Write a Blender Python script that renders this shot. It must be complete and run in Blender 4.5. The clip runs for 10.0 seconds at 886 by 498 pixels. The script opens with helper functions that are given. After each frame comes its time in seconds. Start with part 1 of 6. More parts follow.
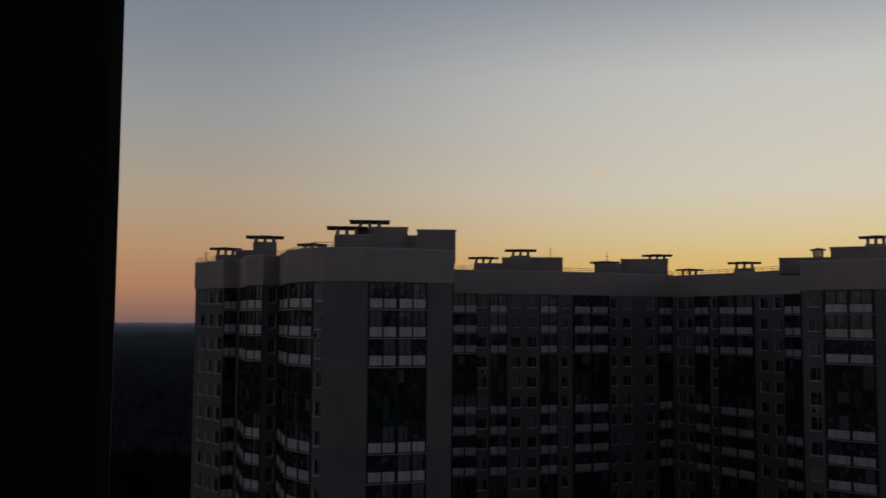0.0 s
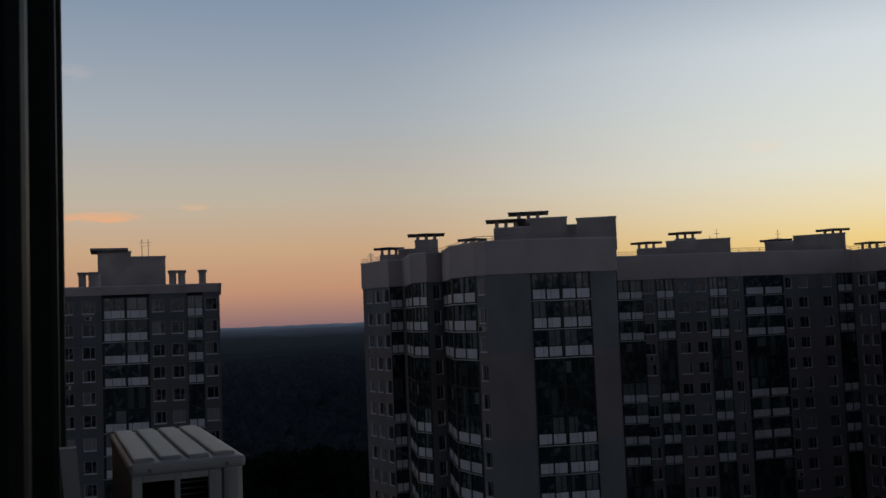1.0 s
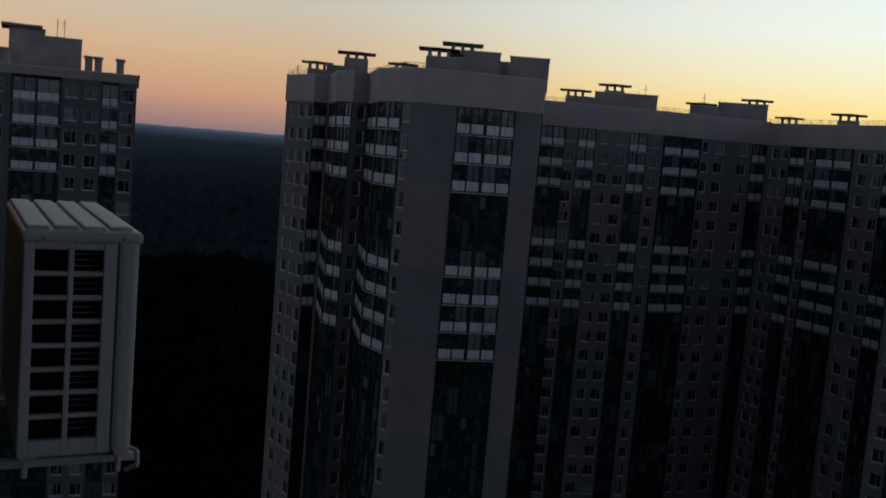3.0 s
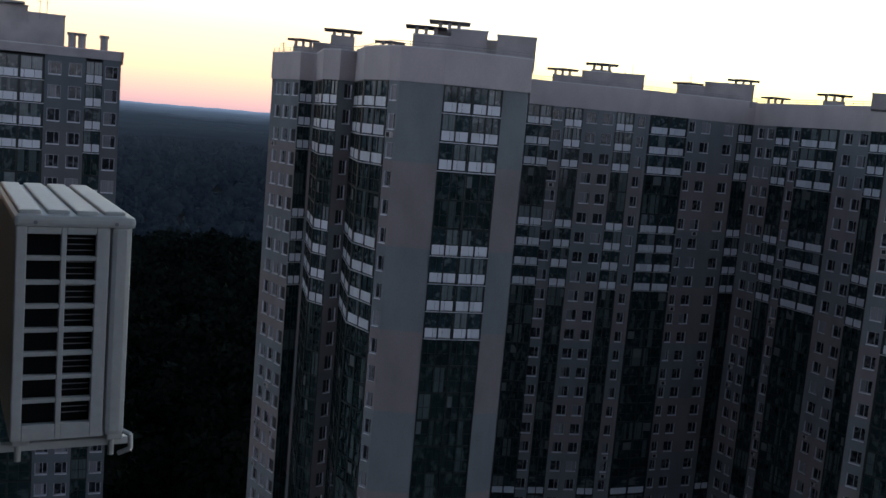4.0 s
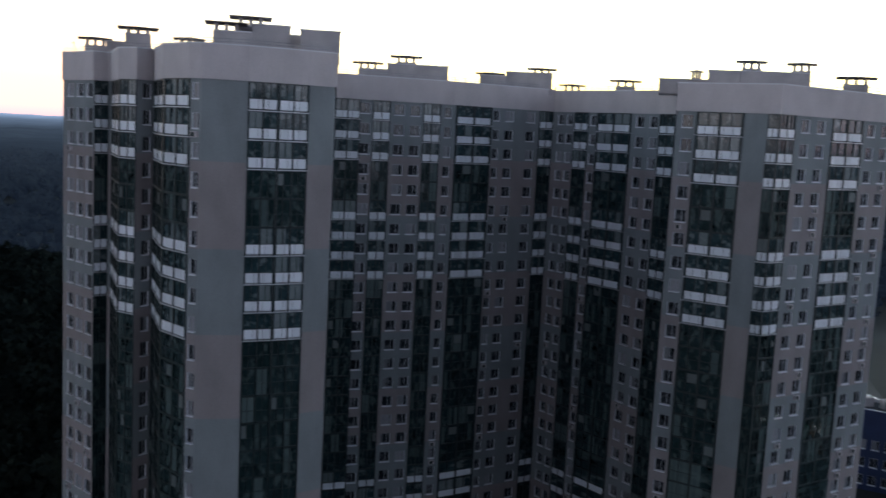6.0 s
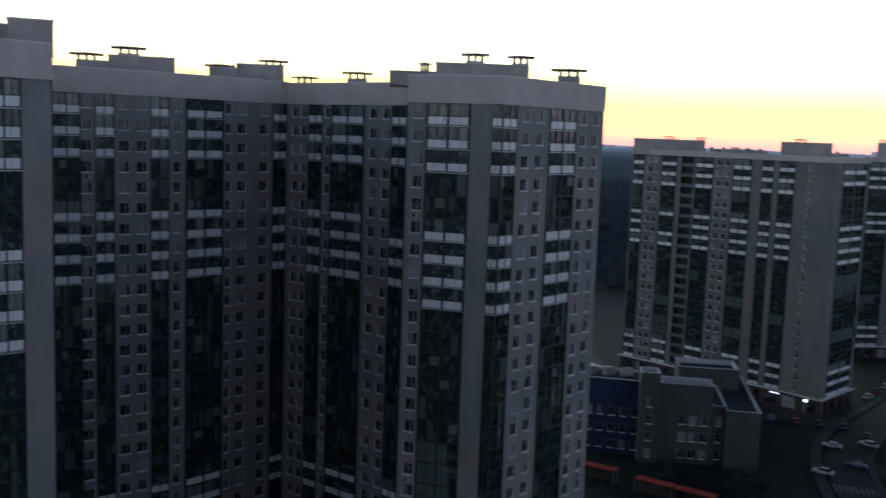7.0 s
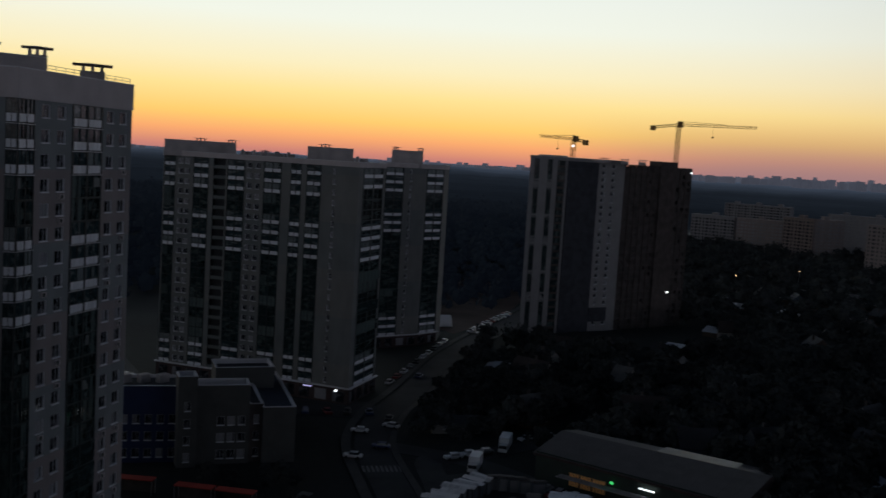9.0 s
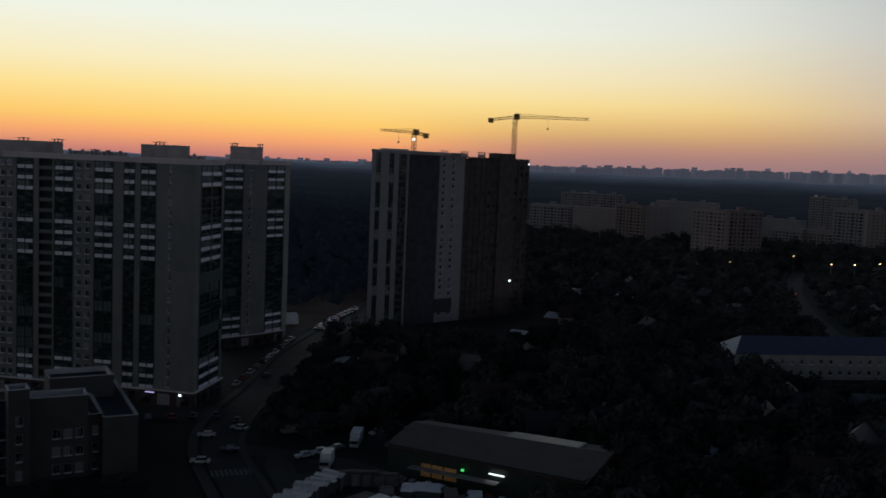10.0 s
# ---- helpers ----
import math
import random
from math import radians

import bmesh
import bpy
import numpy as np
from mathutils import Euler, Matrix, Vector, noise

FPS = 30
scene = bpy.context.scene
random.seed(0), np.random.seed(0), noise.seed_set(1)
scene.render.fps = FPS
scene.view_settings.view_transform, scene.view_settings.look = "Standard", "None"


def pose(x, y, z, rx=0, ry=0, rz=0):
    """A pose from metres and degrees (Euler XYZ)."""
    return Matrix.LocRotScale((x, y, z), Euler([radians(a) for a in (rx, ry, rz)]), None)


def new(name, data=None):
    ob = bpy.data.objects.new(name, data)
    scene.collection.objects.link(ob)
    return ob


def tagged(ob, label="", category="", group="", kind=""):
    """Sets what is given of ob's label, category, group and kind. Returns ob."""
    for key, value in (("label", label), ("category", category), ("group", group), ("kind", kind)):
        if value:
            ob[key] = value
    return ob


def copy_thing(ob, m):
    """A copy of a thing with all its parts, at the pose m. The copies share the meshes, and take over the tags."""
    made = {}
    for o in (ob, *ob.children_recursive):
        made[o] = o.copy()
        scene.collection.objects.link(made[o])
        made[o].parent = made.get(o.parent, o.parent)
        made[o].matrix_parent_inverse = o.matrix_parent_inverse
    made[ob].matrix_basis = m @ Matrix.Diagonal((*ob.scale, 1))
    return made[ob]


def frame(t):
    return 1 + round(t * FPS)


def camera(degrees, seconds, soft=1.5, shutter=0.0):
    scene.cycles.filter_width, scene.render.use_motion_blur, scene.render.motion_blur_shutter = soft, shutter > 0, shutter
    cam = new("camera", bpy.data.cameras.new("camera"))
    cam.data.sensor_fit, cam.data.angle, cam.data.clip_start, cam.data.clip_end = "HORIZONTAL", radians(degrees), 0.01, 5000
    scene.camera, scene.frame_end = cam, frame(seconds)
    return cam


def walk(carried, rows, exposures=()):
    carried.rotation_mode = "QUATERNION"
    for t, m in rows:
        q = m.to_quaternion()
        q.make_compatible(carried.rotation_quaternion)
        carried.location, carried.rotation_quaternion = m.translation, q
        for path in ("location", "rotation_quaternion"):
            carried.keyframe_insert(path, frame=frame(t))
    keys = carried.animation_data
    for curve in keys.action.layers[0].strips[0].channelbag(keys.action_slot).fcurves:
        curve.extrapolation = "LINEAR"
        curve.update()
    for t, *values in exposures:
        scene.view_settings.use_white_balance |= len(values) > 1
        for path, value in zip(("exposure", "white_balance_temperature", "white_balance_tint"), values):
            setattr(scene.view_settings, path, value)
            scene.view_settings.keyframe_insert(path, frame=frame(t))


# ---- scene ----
# ---------------------------------------------------------------- camera
EYE = 67.0
cam = camera(49.3, 10.0, soft=1.5, shutter=0.3)
# along: down the home facade to the north-west; out: square to it, into the open
ALONG, OUT = Vector((-0.530, 0.848, 0.0)), Vector((0.848, 0.530, 0.0))
# seconds, metres out of the facade, metres up, yaw, pitch, roll
ROWS = [
    (0.0, -0.120, 0.055, 0.00, 4.19, -0.39),
    (0.5, -0.075, 0.055, 5.09, 3.34, -0.97),
    (1.0, -0.030, 0.045, 9.73, 3.88, 2.27),
    (1.5, 0.000, 0.032, 10.53, 2.96, 0.63),
    (2.0, 0.001, 0.025, 9.69, 3.43, -0.37),
    (2.5, 0.000, 0.000, 8.14, -0.95, -2.03),
    (3.0, -0.003, -0.013, 5.14, -6.23, -4.75),
    (3.2, -0.005, -0.012, 4.98, -7.18, -4.98),
    (4.3, -0.032, 0.012, 3.58, -7.38, -4.67),
    (4.5, -0.033, 0.014, 2.75, -7.03, -4.17),
    (5.0, -0.034, 0.016, 2.47, -7.03, -3.43),
    (5.2, -0.034, 0.016, 1.64, -6.66, -3.36),
    (6.3, -0.022, 0.016, -11.00, -7.07, -2.38),
    (6.5, -0.020, 0.016, -13.87, -6.48, -1.91),
    (7.0, -0.010, 0.016, -22.42, -6.79, -1.98),
    (7.5, 0.000, 0.016, -29.05, -7.17, -2.31),
    (8.0, 0.005, 0.016, -36.22, -7.19, -2.65),
    (8.5, 0.010, 0.016, -44.04, -7.02, -3.42),
    (9.0, 0.010, 0.016, -49.58, -5.37, -3.47),
    (9.5, 0.010, 0.016, -54.82, -6.22, -2.88),
    (10.0, 0.010, 0.016, -58.93, -5.23, -2.38),
]
EXPOSURES = [(0.0, -0.5, 7400, 12), (0.5, -0.25, 7100, 9), (1.0, -0.1, 6600, 8), (2.0, -0.05, 6500, 8), (2.5, -0.02, 6450, 6), (3.0, 0.15, 6250, 4), (3.2, 0.3, 6200, 4),
             (4.3, 2.12, 6100, 2), (4.6, 2.22, 6150, 3), (5.0, 2.34, 6200, 3), (6.5, 2.30, 6100, 2), (7.0, 1.75, 5950, 0), (7.5, 1.1, 6000, 4), (8.0, 0.55, 6200, 6),
             (8.5, 0.27, 6400, 6), (9.0, 0.1, 6500, 6), (10.0, 0.05, 6450, 6)]
walk(cam, [(t, pose(*(OUT * out + Vector((0, 0, EYE + up))), 90 + pitch, roll, yaw)) for t, out, up, yaw, pitch, roll in ROWS], EXPOSURES)


# ---------------------------------------------------------------- sky at dusk
def lin(r, g, b):
    return tuple((c / 255 / 12.92 if c < 11 else ((c / 255 + 0.055) / 1.055) ** 2.4) for c in (r, g, b)) + (1.0,)


SUN_BEARING = -41.0
world = bpy.data.worlds.new("dusk")
scene.world = world
world.use_nodes = True
wt = world.node_tree
wt.nodes.clear()


def wnode(kind, **inputs):
    n = wt.nodes.new(kind)
    for k, v in inputs.items():
        n.inputs[int(k[1:])].default_value = v
    return n


def wmath(op, a, b=None):
    n = wt.nodes.new("ShaderNodeMath")
    n.operation = op
    for i, v in enumerate((a, b)):
        if v is None:
            continue
        if isinstance(v, (int, float)):
            n.inputs[i].default_value = v
        else:
            wt.links.new(v, n.inputs[i])
    return n.outputs[0]


def ramp(tree, fac, stops, mode="LINEAR"):
    n = tree.nodes.new("ShaderNodeValToRGB")
    n.color_ramp.interpolation = mode
    while len(n.color_ramp.elements) < len(stops):
        n.color_ramp.elements.new(0.5)
    for e, (p, c) in zip(n.color_ramp.elements, stops):
        e.position, e.color = p, c
    tree.links.new(fac, n.inputs[0])
    return n.outputs[0]


w_dir = wt.nodes.new("ShaderNodeTexCoord").outputs["Generated"]
w_xyz = wt.nodes.new("ShaderNodeSeparateXYZ")
wt.links.new(w_dir, w_xyz.inputs[0])
wx, wy, wz = w_xyz.outputs
height = wmath("MULTIPLY", wmath("MAXIMUM", wmath("ADD", wz, 0.02), 0.0), 0.98)
flat = wmath("SQRT", wmath("ADD", wmath("MULTIPLY", wx, wx), wmath("MULTIPLY", wy, wy)))
sa = radians(SUN_BEARING)
toward = wmath("DIVIDE", wmath("ADD", wmath("MULTIPLY", wx, -math.sin(sa)), wmath("MULTIPLY", wy, math.cos(sa))), wmath("ADD", flat, 0.0001))
bright = ramp(wt, height, [(0.0, lin(116, 98, 114)), (0.018, lin(200, 126, 116)), (0.034, lin(245, 164, 109)), (0.052, lin(252, 201, 110)), (0.078, lin(251, 221, 147)),
                           (0.105, lin(247, 232, 190)), (0.150, lin(238, 239, 228)), (0.26, lin(222, 230, 236)), (0.36, lin(150, 164, 188)), (0.55, lin(48, 58, 78)), (1.0, lin(14, 18, 26))])
side = ramp(wt, height, [(0.0, lin(100, 92, 102)), (0.018, lin(150, 116, 116)), (0.05, lin(198, 148, 120)), (0.09, lin(206, 170, 136)),
                         (0.14, lin(196, 184, 167)), (0.22, lin(170, 178, 187)), (0.34, lin(132, 150, 176)), (0.5, lin(52, 64, 86)), (1.0, lin(14, 18, 26))])
flank = ramp(wt, height, [(0.0, lin(90, 92, 106)), (0.07, lin(170, 168, 180)), (0.16, lin(170, 174, 190)), (0.30, lin(86, 98, 120)), (0.50, lin(30, 38, 52)), (1.0, lin(12, 16, 24))])
back = ramp(wt, height, [(0.0, lin(76, 76, 90)), (0.07, lin(172, 164, 174)), (0.15, lin(163, 161, 176)), (0.28, lin(78, 85, 103)), (0.50, lin(26, 32, 44)), (1.0, lin(12, 16, 24))])
north = ramp(wt, height, [(0.0, lin(104, 102, 114)), (0.05, lin(170, 160, 162)), (0.14, lin(174, 174, 181)), (0.25, lin(134, 145, 160)), (0.40, lin(64, 76, 96)), (0.55, lin(32, 40, 54)), (1.0, lin(12, 16, 24))])
ga = radians(-12.0)  # middle of the coloured part of the horizon
toglow = wmath("DIVIDE", wmath("ADD", wmath("MULTIPLY", wx, -math.sin(ga)), wmath("MULTIPLY", wy, math.cos(ga))), wmath("ADD", flat, 0.0001))


def wmix(fac, a, b):
    n = wt.nodes.new("ShaderNodeMix")
    n.data_type = "RGBA"
    wt.links.new(fac, n.inputs[0])
    wt.links.new(a, n.inputs[6])
    wt.links.new(b, n.inputs[7])
    return n.outputs[2]


def smooth(v, lo, hi):
    n = wt.nodes.new("ShaderNodeMapRange")
    n.interpolation_type = "SMOOTHSTEP"
    wt.links.new(v, n.inputs[0])
    n.inputs[1].default_value, n.inputs[2].default_value = lo, hi
    return n.outputs[0]


def facing(bearing):
    """How nearly a level direction points to this bearing, 1 at the bearing itself."""
    b = radians(bearing)
    return wmath("DIVIDE", wmath("ADD", wmath("MULTIPLY", wx, -math.sin(b)), wmath("MULTIPLY", wy, math.cos(b))), wmath("ADD", flat, 0.0001))


# the pale northern sky goes on past the window, the far side is dull
away = wmix(smooth(facing(72.0), 0.25, 0.85), wmix(smooth(toward, -1.0, -0.15), back, flank), north)
sky = wmix(smooth(toglow, 0.05, 0.48), away, wmix(smooth(toward, 0.55, 1.0), side, bright))
mauve = wt.nodes.new("ShaderNodeRGB")
mauve.outputs[0].default_value = lin(148, 118, 124)
sky = wmix(wmath("MULTIPLY", wmath("MULTIPLY", smooth(facing(-80.0), 0.90, 0.99), wmath("SUBTRACT", 1.0, smooth(height, 0.015, 0.085))), 0.85), sky, mauve.outputs[0])


def cloud(bearing, tan, wide, high, amount, tint):
    """A thin streak of cloud in the sky."""
    b = radians(bearing)
    across = wmath("ADD", wmath("MULTIPLY", wx, -math.cos(b)), wmath("MULTIPLY", wy, -math.sin(b)))
    ahead = wmath("ADD", wmath("MULTIPLY", wx, -math.sin(b)), wmath("MULTIPLY", wy, math.cos(b)))
    n = wt.nodes.new("ShaderNodeTexNoise")
    m = wt.nodes.new("ShaderNodeMapping")
    m.inputs["Scale"].default_value = (30, 30, 160)
    wt.links.new(w_dir, m.inputs[0])
    wt.links.new(m.outputs[0], n.inputs["Vector"])
    n.inputs["Scale"].default_value, n.inputs["Detail"].default_value = 1.0, 4.0
    u = wmath("DIVIDE", across, wide)
    v = wmath("DIVIDE", wmath("ADD", wmath("SUBTRACT", wz, tan), wmath("MULTIPLY", wmath("SUBTRACT", n.outputs[0], 0.5), high * 2.2)), high)
    r = wmath("ADD", wmath("MULTIPLY", u, u), wmath("MULTIPLY", v, v))
    f = wmath("MULTIPLY", wmath("MULTIPLY", wmath("SUBTRACT", 1.0, smooth(r, 0.0, 1.0)), smooth(ahead, 0.3, 0.6)), wmath("MULTIPLY", n.outputs[0], amount))
    c = wt.nodes.new("ShaderNodeRGB")
    c.outputs[0].default_value = tint
    return f, c.outputs[0]


for spec in ((29.3, 0.107, 0.050, 0.0065, 1.3, lin(244, 178, 132)), (-9.0, 0.153, 0.030, 0.007, 0.35, lin(248, 216, 190)),
             (31.0, 0.245, 0.035, 0.007, 0.35, lin(214, 196, 192)), (24.0, 0.117, 0.02, 0.004, 0.6, lin(236, 190, 150))):
    f, c = cloud(*spec)
    sky = wmix(f, sky, c)
bg = wt.nodes.new("ShaderNodeBackground")
wt.links.new(sky, bg.inputs[0])
bg.inputs[1].default_value = 1.0
wt.links.new(bg.outputs[0], wt.nodes.new("ShaderNodeOutputWorld").inputs[0])


# ---------------------------------------------------------------- materials
def material(name, color, rough=0.8, metal=0.0, scale=1.0, vary=0.15, fine=12.0, bump=0.15, spec=0.4, per=0.0, streak=0.0, emit=None, emit_strength=0.0):
    """A surface with stains at a large and a fine scale, a fine relief, and some difference from piece to piece."""
    m = bpy.data.materials.new(name)
    m.use_nodes = True
    t = m.node_tree
    b = t.nodes["Principled BSDF"]
    b.inputs["Roughness"].default_value, b.inputs["Metallic"].default_value, b.inputs["Specular IOR Level"].default_value = rough, metal, spec
    geo = t.nodes.new("ShaderNodeNewGeometry")
    big, small = t.nodes.new("ShaderNodeTexNoise"), t.nodes.new("ShaderNodeTexNoise")
    for n, s in ((big, 0.35 * scale), (small, fine * scale)):
        n.inputs["Scale"].default_value, n.inputs["Detail"].default_value = s, 5.0
    mapping = t.nodes.new("ShaderNodeMapping")
    mapping.inputs["Scale"].default_value = (1, 1, 1 - 0.85 * streak)
    t.links.new(geo.outputs["Position"], mapping.inputs[0])
    t.links.new(mapping.outputs[0], big.inputs["Vector"])
    t.links.new(geo.outputs["Position"], small.inputs["Vector"])
    add = t.nodes.new("ShaderNodeMath")
    add.operation = "MULTIPLY_ADD"
    t.links.new(small.outputs[0], add.inputs[0])
    add.inputs[1].default_value = 0.4
    t.links.new(big.outputs[0], add.inputs[2])
    info = t.nodes.new("ShaderNodeObjectInfo")
    add2 = t.nodes.new("ShaderNodeMath")
    add2.operation = "MULTIPLY_ADD"
    t.links.new(info.outputs["Random"], add2.inputs[0])
    add2.inputs[1].default_value = per
    t.links.new(add.outputs[0], add2.inputs[2])
    lo = tuple(max(0, c * (1 - 2.2 * vary)) for c in color[:3]) + (1,)
    hi = tuple(min(1, c * (1 + 1.6 * vary)) for c in color[:3]) + (1,)
    r = ramp(t, add2.outputs[0], [(0.35, lo), (1.05 if per == 0 else 1.0, hi)])
    t.links.new(r, b.inputs["Base Color"])
    bm_ = t.nodes.new("ShaderNodeBump")
    bm_.inputs["Strength"].default_value, bm_.inputs["Distance"].default_value = bump, 0.02
    t.links.new(small.outputs[0], bm_.inputs["Height"])
    t.links.new(bm_.outputs[0], b.inputs["Normal"])
    if emit:
        b.inputs["Emission Color"].default_value = emit
        b.inputs["Emission Strength"].default_value = emit_strength
    return m


def glass_dark(name, color, curtain, share=0.3, rough=0.06, clutter=0.35, dim=0.35):
    """Dark window glass before an unlit room: behind some panes hangs a pale curtain, drawn to one side or across;
    behind others stands household clutter."""
    m = material(name, color, rough=rough, spec=0.5, scale=2.0, vary=0.35, fine=1.2, bump=0.0)
    t = m.node_tree
    b = t.nodes["Principled BSDF"]
    old = b.inputs["Base Color"].links[0].from_socket
    info = t.nodes.new("ShaderNodeObjectInfo").outputs["Random"]

    def mth(op, a, c, d=None):
        n = t.nodes.new("ShaderNodeMath")
        n.operation = op
        for k, v in enumerate((a, c, d)):
            if v is None:
                continue
            if isinstance(v, (int, float)):
                n.inputs[k].default_value = v
            else:
                t.links.new(v, n.inputs[k])
        return n.outputs[0]

    def mixed(fac, a, c):
        n = t.nodes.new("ShaderNodeMix")
        n.data_type = "RGBA"
        t.links.new(fac, n.inputs[0])
        t.links.new(a, n.inputs[6])
        n.inputs[7].default_value = c
        return n.outputs[2]
    sep = t.nodes.new("ShaderNodeSeparateXYZ")
    t.links.new(t.nodes.new("ShaderNodeTexCoord").outputs["Generated"], sep.inputs[0])
    # clutter: soft blocky shapes, higher than wide
    comb = t.nodes.new("ShaderNodeCombineXYZ")
    t.links.new(mth("MULTIPLY_ADD", sep.outputs[0], 1.2, mth("MULTIPLY", info, 91.0)), comb.inputs[0])
    t.links.new(mth("MULTIPLY", sep.outputs[2], 1.3), comb.inputs[1])
    t.links.new(mth("MULTIPLY", info, 57.0), comb.inputs[2])
    nz = t.nodes.new("ShaderNodeTexNoise")
    nz.inputs["Scale"].default_value, nz.inputs["Detail"].default_value = 1.6, 3.0
    t.links.new(comb.outputs[0], nz.inputs["Vector"])
    f = ramp(t, nz.outputs[0], [(0.0, (0, 0, 0, 1)), (0.52, (0, 0, 0, 1)), (0.64, (clutter,) * 3 + (1,)), (1.0, (clutter,) * 3 + (1,))])
    c1 = mixed(f, old, curtain)
    # curtain: hangs from one side as far as chance has it, with soft folds
    pick = mth("FRACT", mth("MULTIPLY", info, 17.3), 0)
    reach = mth("FRACT", mth("MULTIPLY", info, 43.7), 0)
    left = mth("LESS_THAN", sep.outputs[0], mth("MULTIPLY_ADD", reach, 0.9, 0.15))
    hung = mth("MULTIPLY", mth("GREATER_THAN", pick, 1 - share), left)
    fold = mth("MULTIPLY_ADD", mth("SINE", mth("MULTIPLY", sep.outputs[0], 38.0), 0), 0.12, 0.80)
    c2 = mixed(mth("MULTIPLY", hung, mth("MULTIPLY", fold, mth("MULTIPLY_ADD", reach, 1 - dim, dim))), c1, curtain)
    t.links.new(c2, b.inputs["Base Color"])
    return m


def banded(name, one, two, step, shift):
    """Facade cladding in broad level bands of two tones, with the joints of the panels."""
    m = material(name, one, rough=0.85, vary=0.10, fine=6, bump=0.1, streak=0.6)
    t = m.node_tree
    b = t.nodes["Principled BSDF"]
    old = b.inputs["Base Color"].links[0].from_socket
    geo = t.nodes.new("ShaderNodeNewGeometry")
    sep = t.nodes.new("ShaderNodeSeparateXYZ")
    t.links.new(geo.outputs["Position"], sep.inputs[0])

    def mth(op, a, c):
        n = t.nodes.new("ShaderNodeMath")
        n.operation = op
        t.links.new(a, n.inputs[0])
        n.inputs[1].default_value = c
        return n.outputs[0]
    band = mth("GREATER_THAN", mth("FRACT", mth("DIVIDE", mth("ADD", sep.outputs[2], shift), step), 0), 0.5)
    mix = t.nodes.new("ShaderNodeMix")
    mix.data_type, mix.blend_type = "RGBA", "MULTIPLY"
    t.links.new(band, mix.inputs[0])
    t.links.new(old, mix.inputs[6])
    mix.inputs[7].default_value = tuple(b2 / a2 for a2, b2 in zip(one[:3], two[:3])) + (1,)
    t.links.new(mix.outputs[2], b.inputs["Base Color"])
    return m


M_WALL = banded("facade_cladding", (0.208, 0.226, 0.233), (0.256, 0.228, 0.228), 16.8, 4.2)
M_PLASTER = material("pale_parapet_plaster", (0.50, 0.455, 0.45), rough=0.9, vary=0.08, fine=5, streak=0.5)
M_COPING = material("sheet_metal_coping", (0.62, 0.62, 0.64), rough=0.5, metal=0.2, vary=0.08)
M_REVEAL = material("white_window_reveal", (0.74, 0.75, 0.78), rough=0.6, vary=0.06)
M_FRAME = material("grey_window_plastic", (0.36, 0.37, 0.39), rough=0.45, vary=0.06, per=0.1)
M_DARKFRAME = material("dark_aluminium_profile", (0.007, 0.017, 0.018), rough=0.45, vary=0.15)
M_GLASS = glass_dark("window_glass", (0.018, 0.021, 0.026), (0.36, 0.36, 0.38, 1), 0.45, clutter=0.25)
M_BALGLASS = glass_dark("green_balcony_glass", (0.016, 0.030, 0.032), (0.13, 0.17, 0.165, 1), 0.30, 0.08, 0.45)
M_BALGLASS2 = glass_dark("clear_balcony_glass", (0.026, 0.048, 0.054), (0.24, 0.27, 0.27, 1), 0.45, 0.08, 0.5)
M_PANEL = material("pale_balcony_panel", (0.66, 0.68, 0.71), rough=0.35, vary=0.10, per=0.35)
M_BLIND = material("pale_blind", (0.10, 0.115, 0.115), rough=0.5, vary=0.15, per=0.5)
# balcony recess walls, the gloom inside put into a near-black colour
M_RECESS = material("shaded_balcony_recess", (0.03, 0.032, 0.035), rough=0.9, vary=0.2)
M_ROOF = material("bitumen_roof", (0.05, 0.05, 0.055), rough=0.95, vary=0.3, fine=3)
M_VENT = material("roof_vent_concrete", (0.42, 0.39, 0.385), rough=0.9, vary=0.15)
M_CAP = material("weathered_vent_cap", (0.34, 0.32, 0.315), rough=0.8, vary=0.25)
M_STEEL = material("galvanised_steel", (0.30, 0.30, 0.31), rough=0.5, metal=0.5, vary=0.15)


# ---------------------------------------------------------------- building tools
def pt(bearing, d):
    a = radians(bearing)
    return Vector((-d * math.sin(a), d * math.cos(a)))


def obj(name, bm, mat, label="", category="", group="", kind=""):
    me = bpy.data.meshes.new(name)
    bm.to_mesh(me)
    bm.free()
    for x in (mat if isinstance(mat, (list, tuple)) else [mat]):
        me.materials.append(x)
    return tagged(new(name, me), label, category, group, kind)


PLACE = {}


def empty(name, at, label, category, group="", kind=""):
    o = tagged(new(name), label, category, group, kind)
    o.matrix_basis = Matrix.Translation(at)
    PLACE[o] = o.matrix_basis.copy()
    return o


def under(o, parent, m=None):
    m = Matrix.Identity(4) if m is None else m
    o.parent = parent
    o.matrix_parent_inverse = PLACE[parent].inverted()
    o.matrix_basis = m
    PLACE[o] = m
    return o


def part(name, bm, mat, parent, label=""):
    return under(obj(name, bm, mat, label), parent)


def piece(name, me, parent, m):
    """One more object on a shared mesh."""
    return under(new(name, me), parent, m)


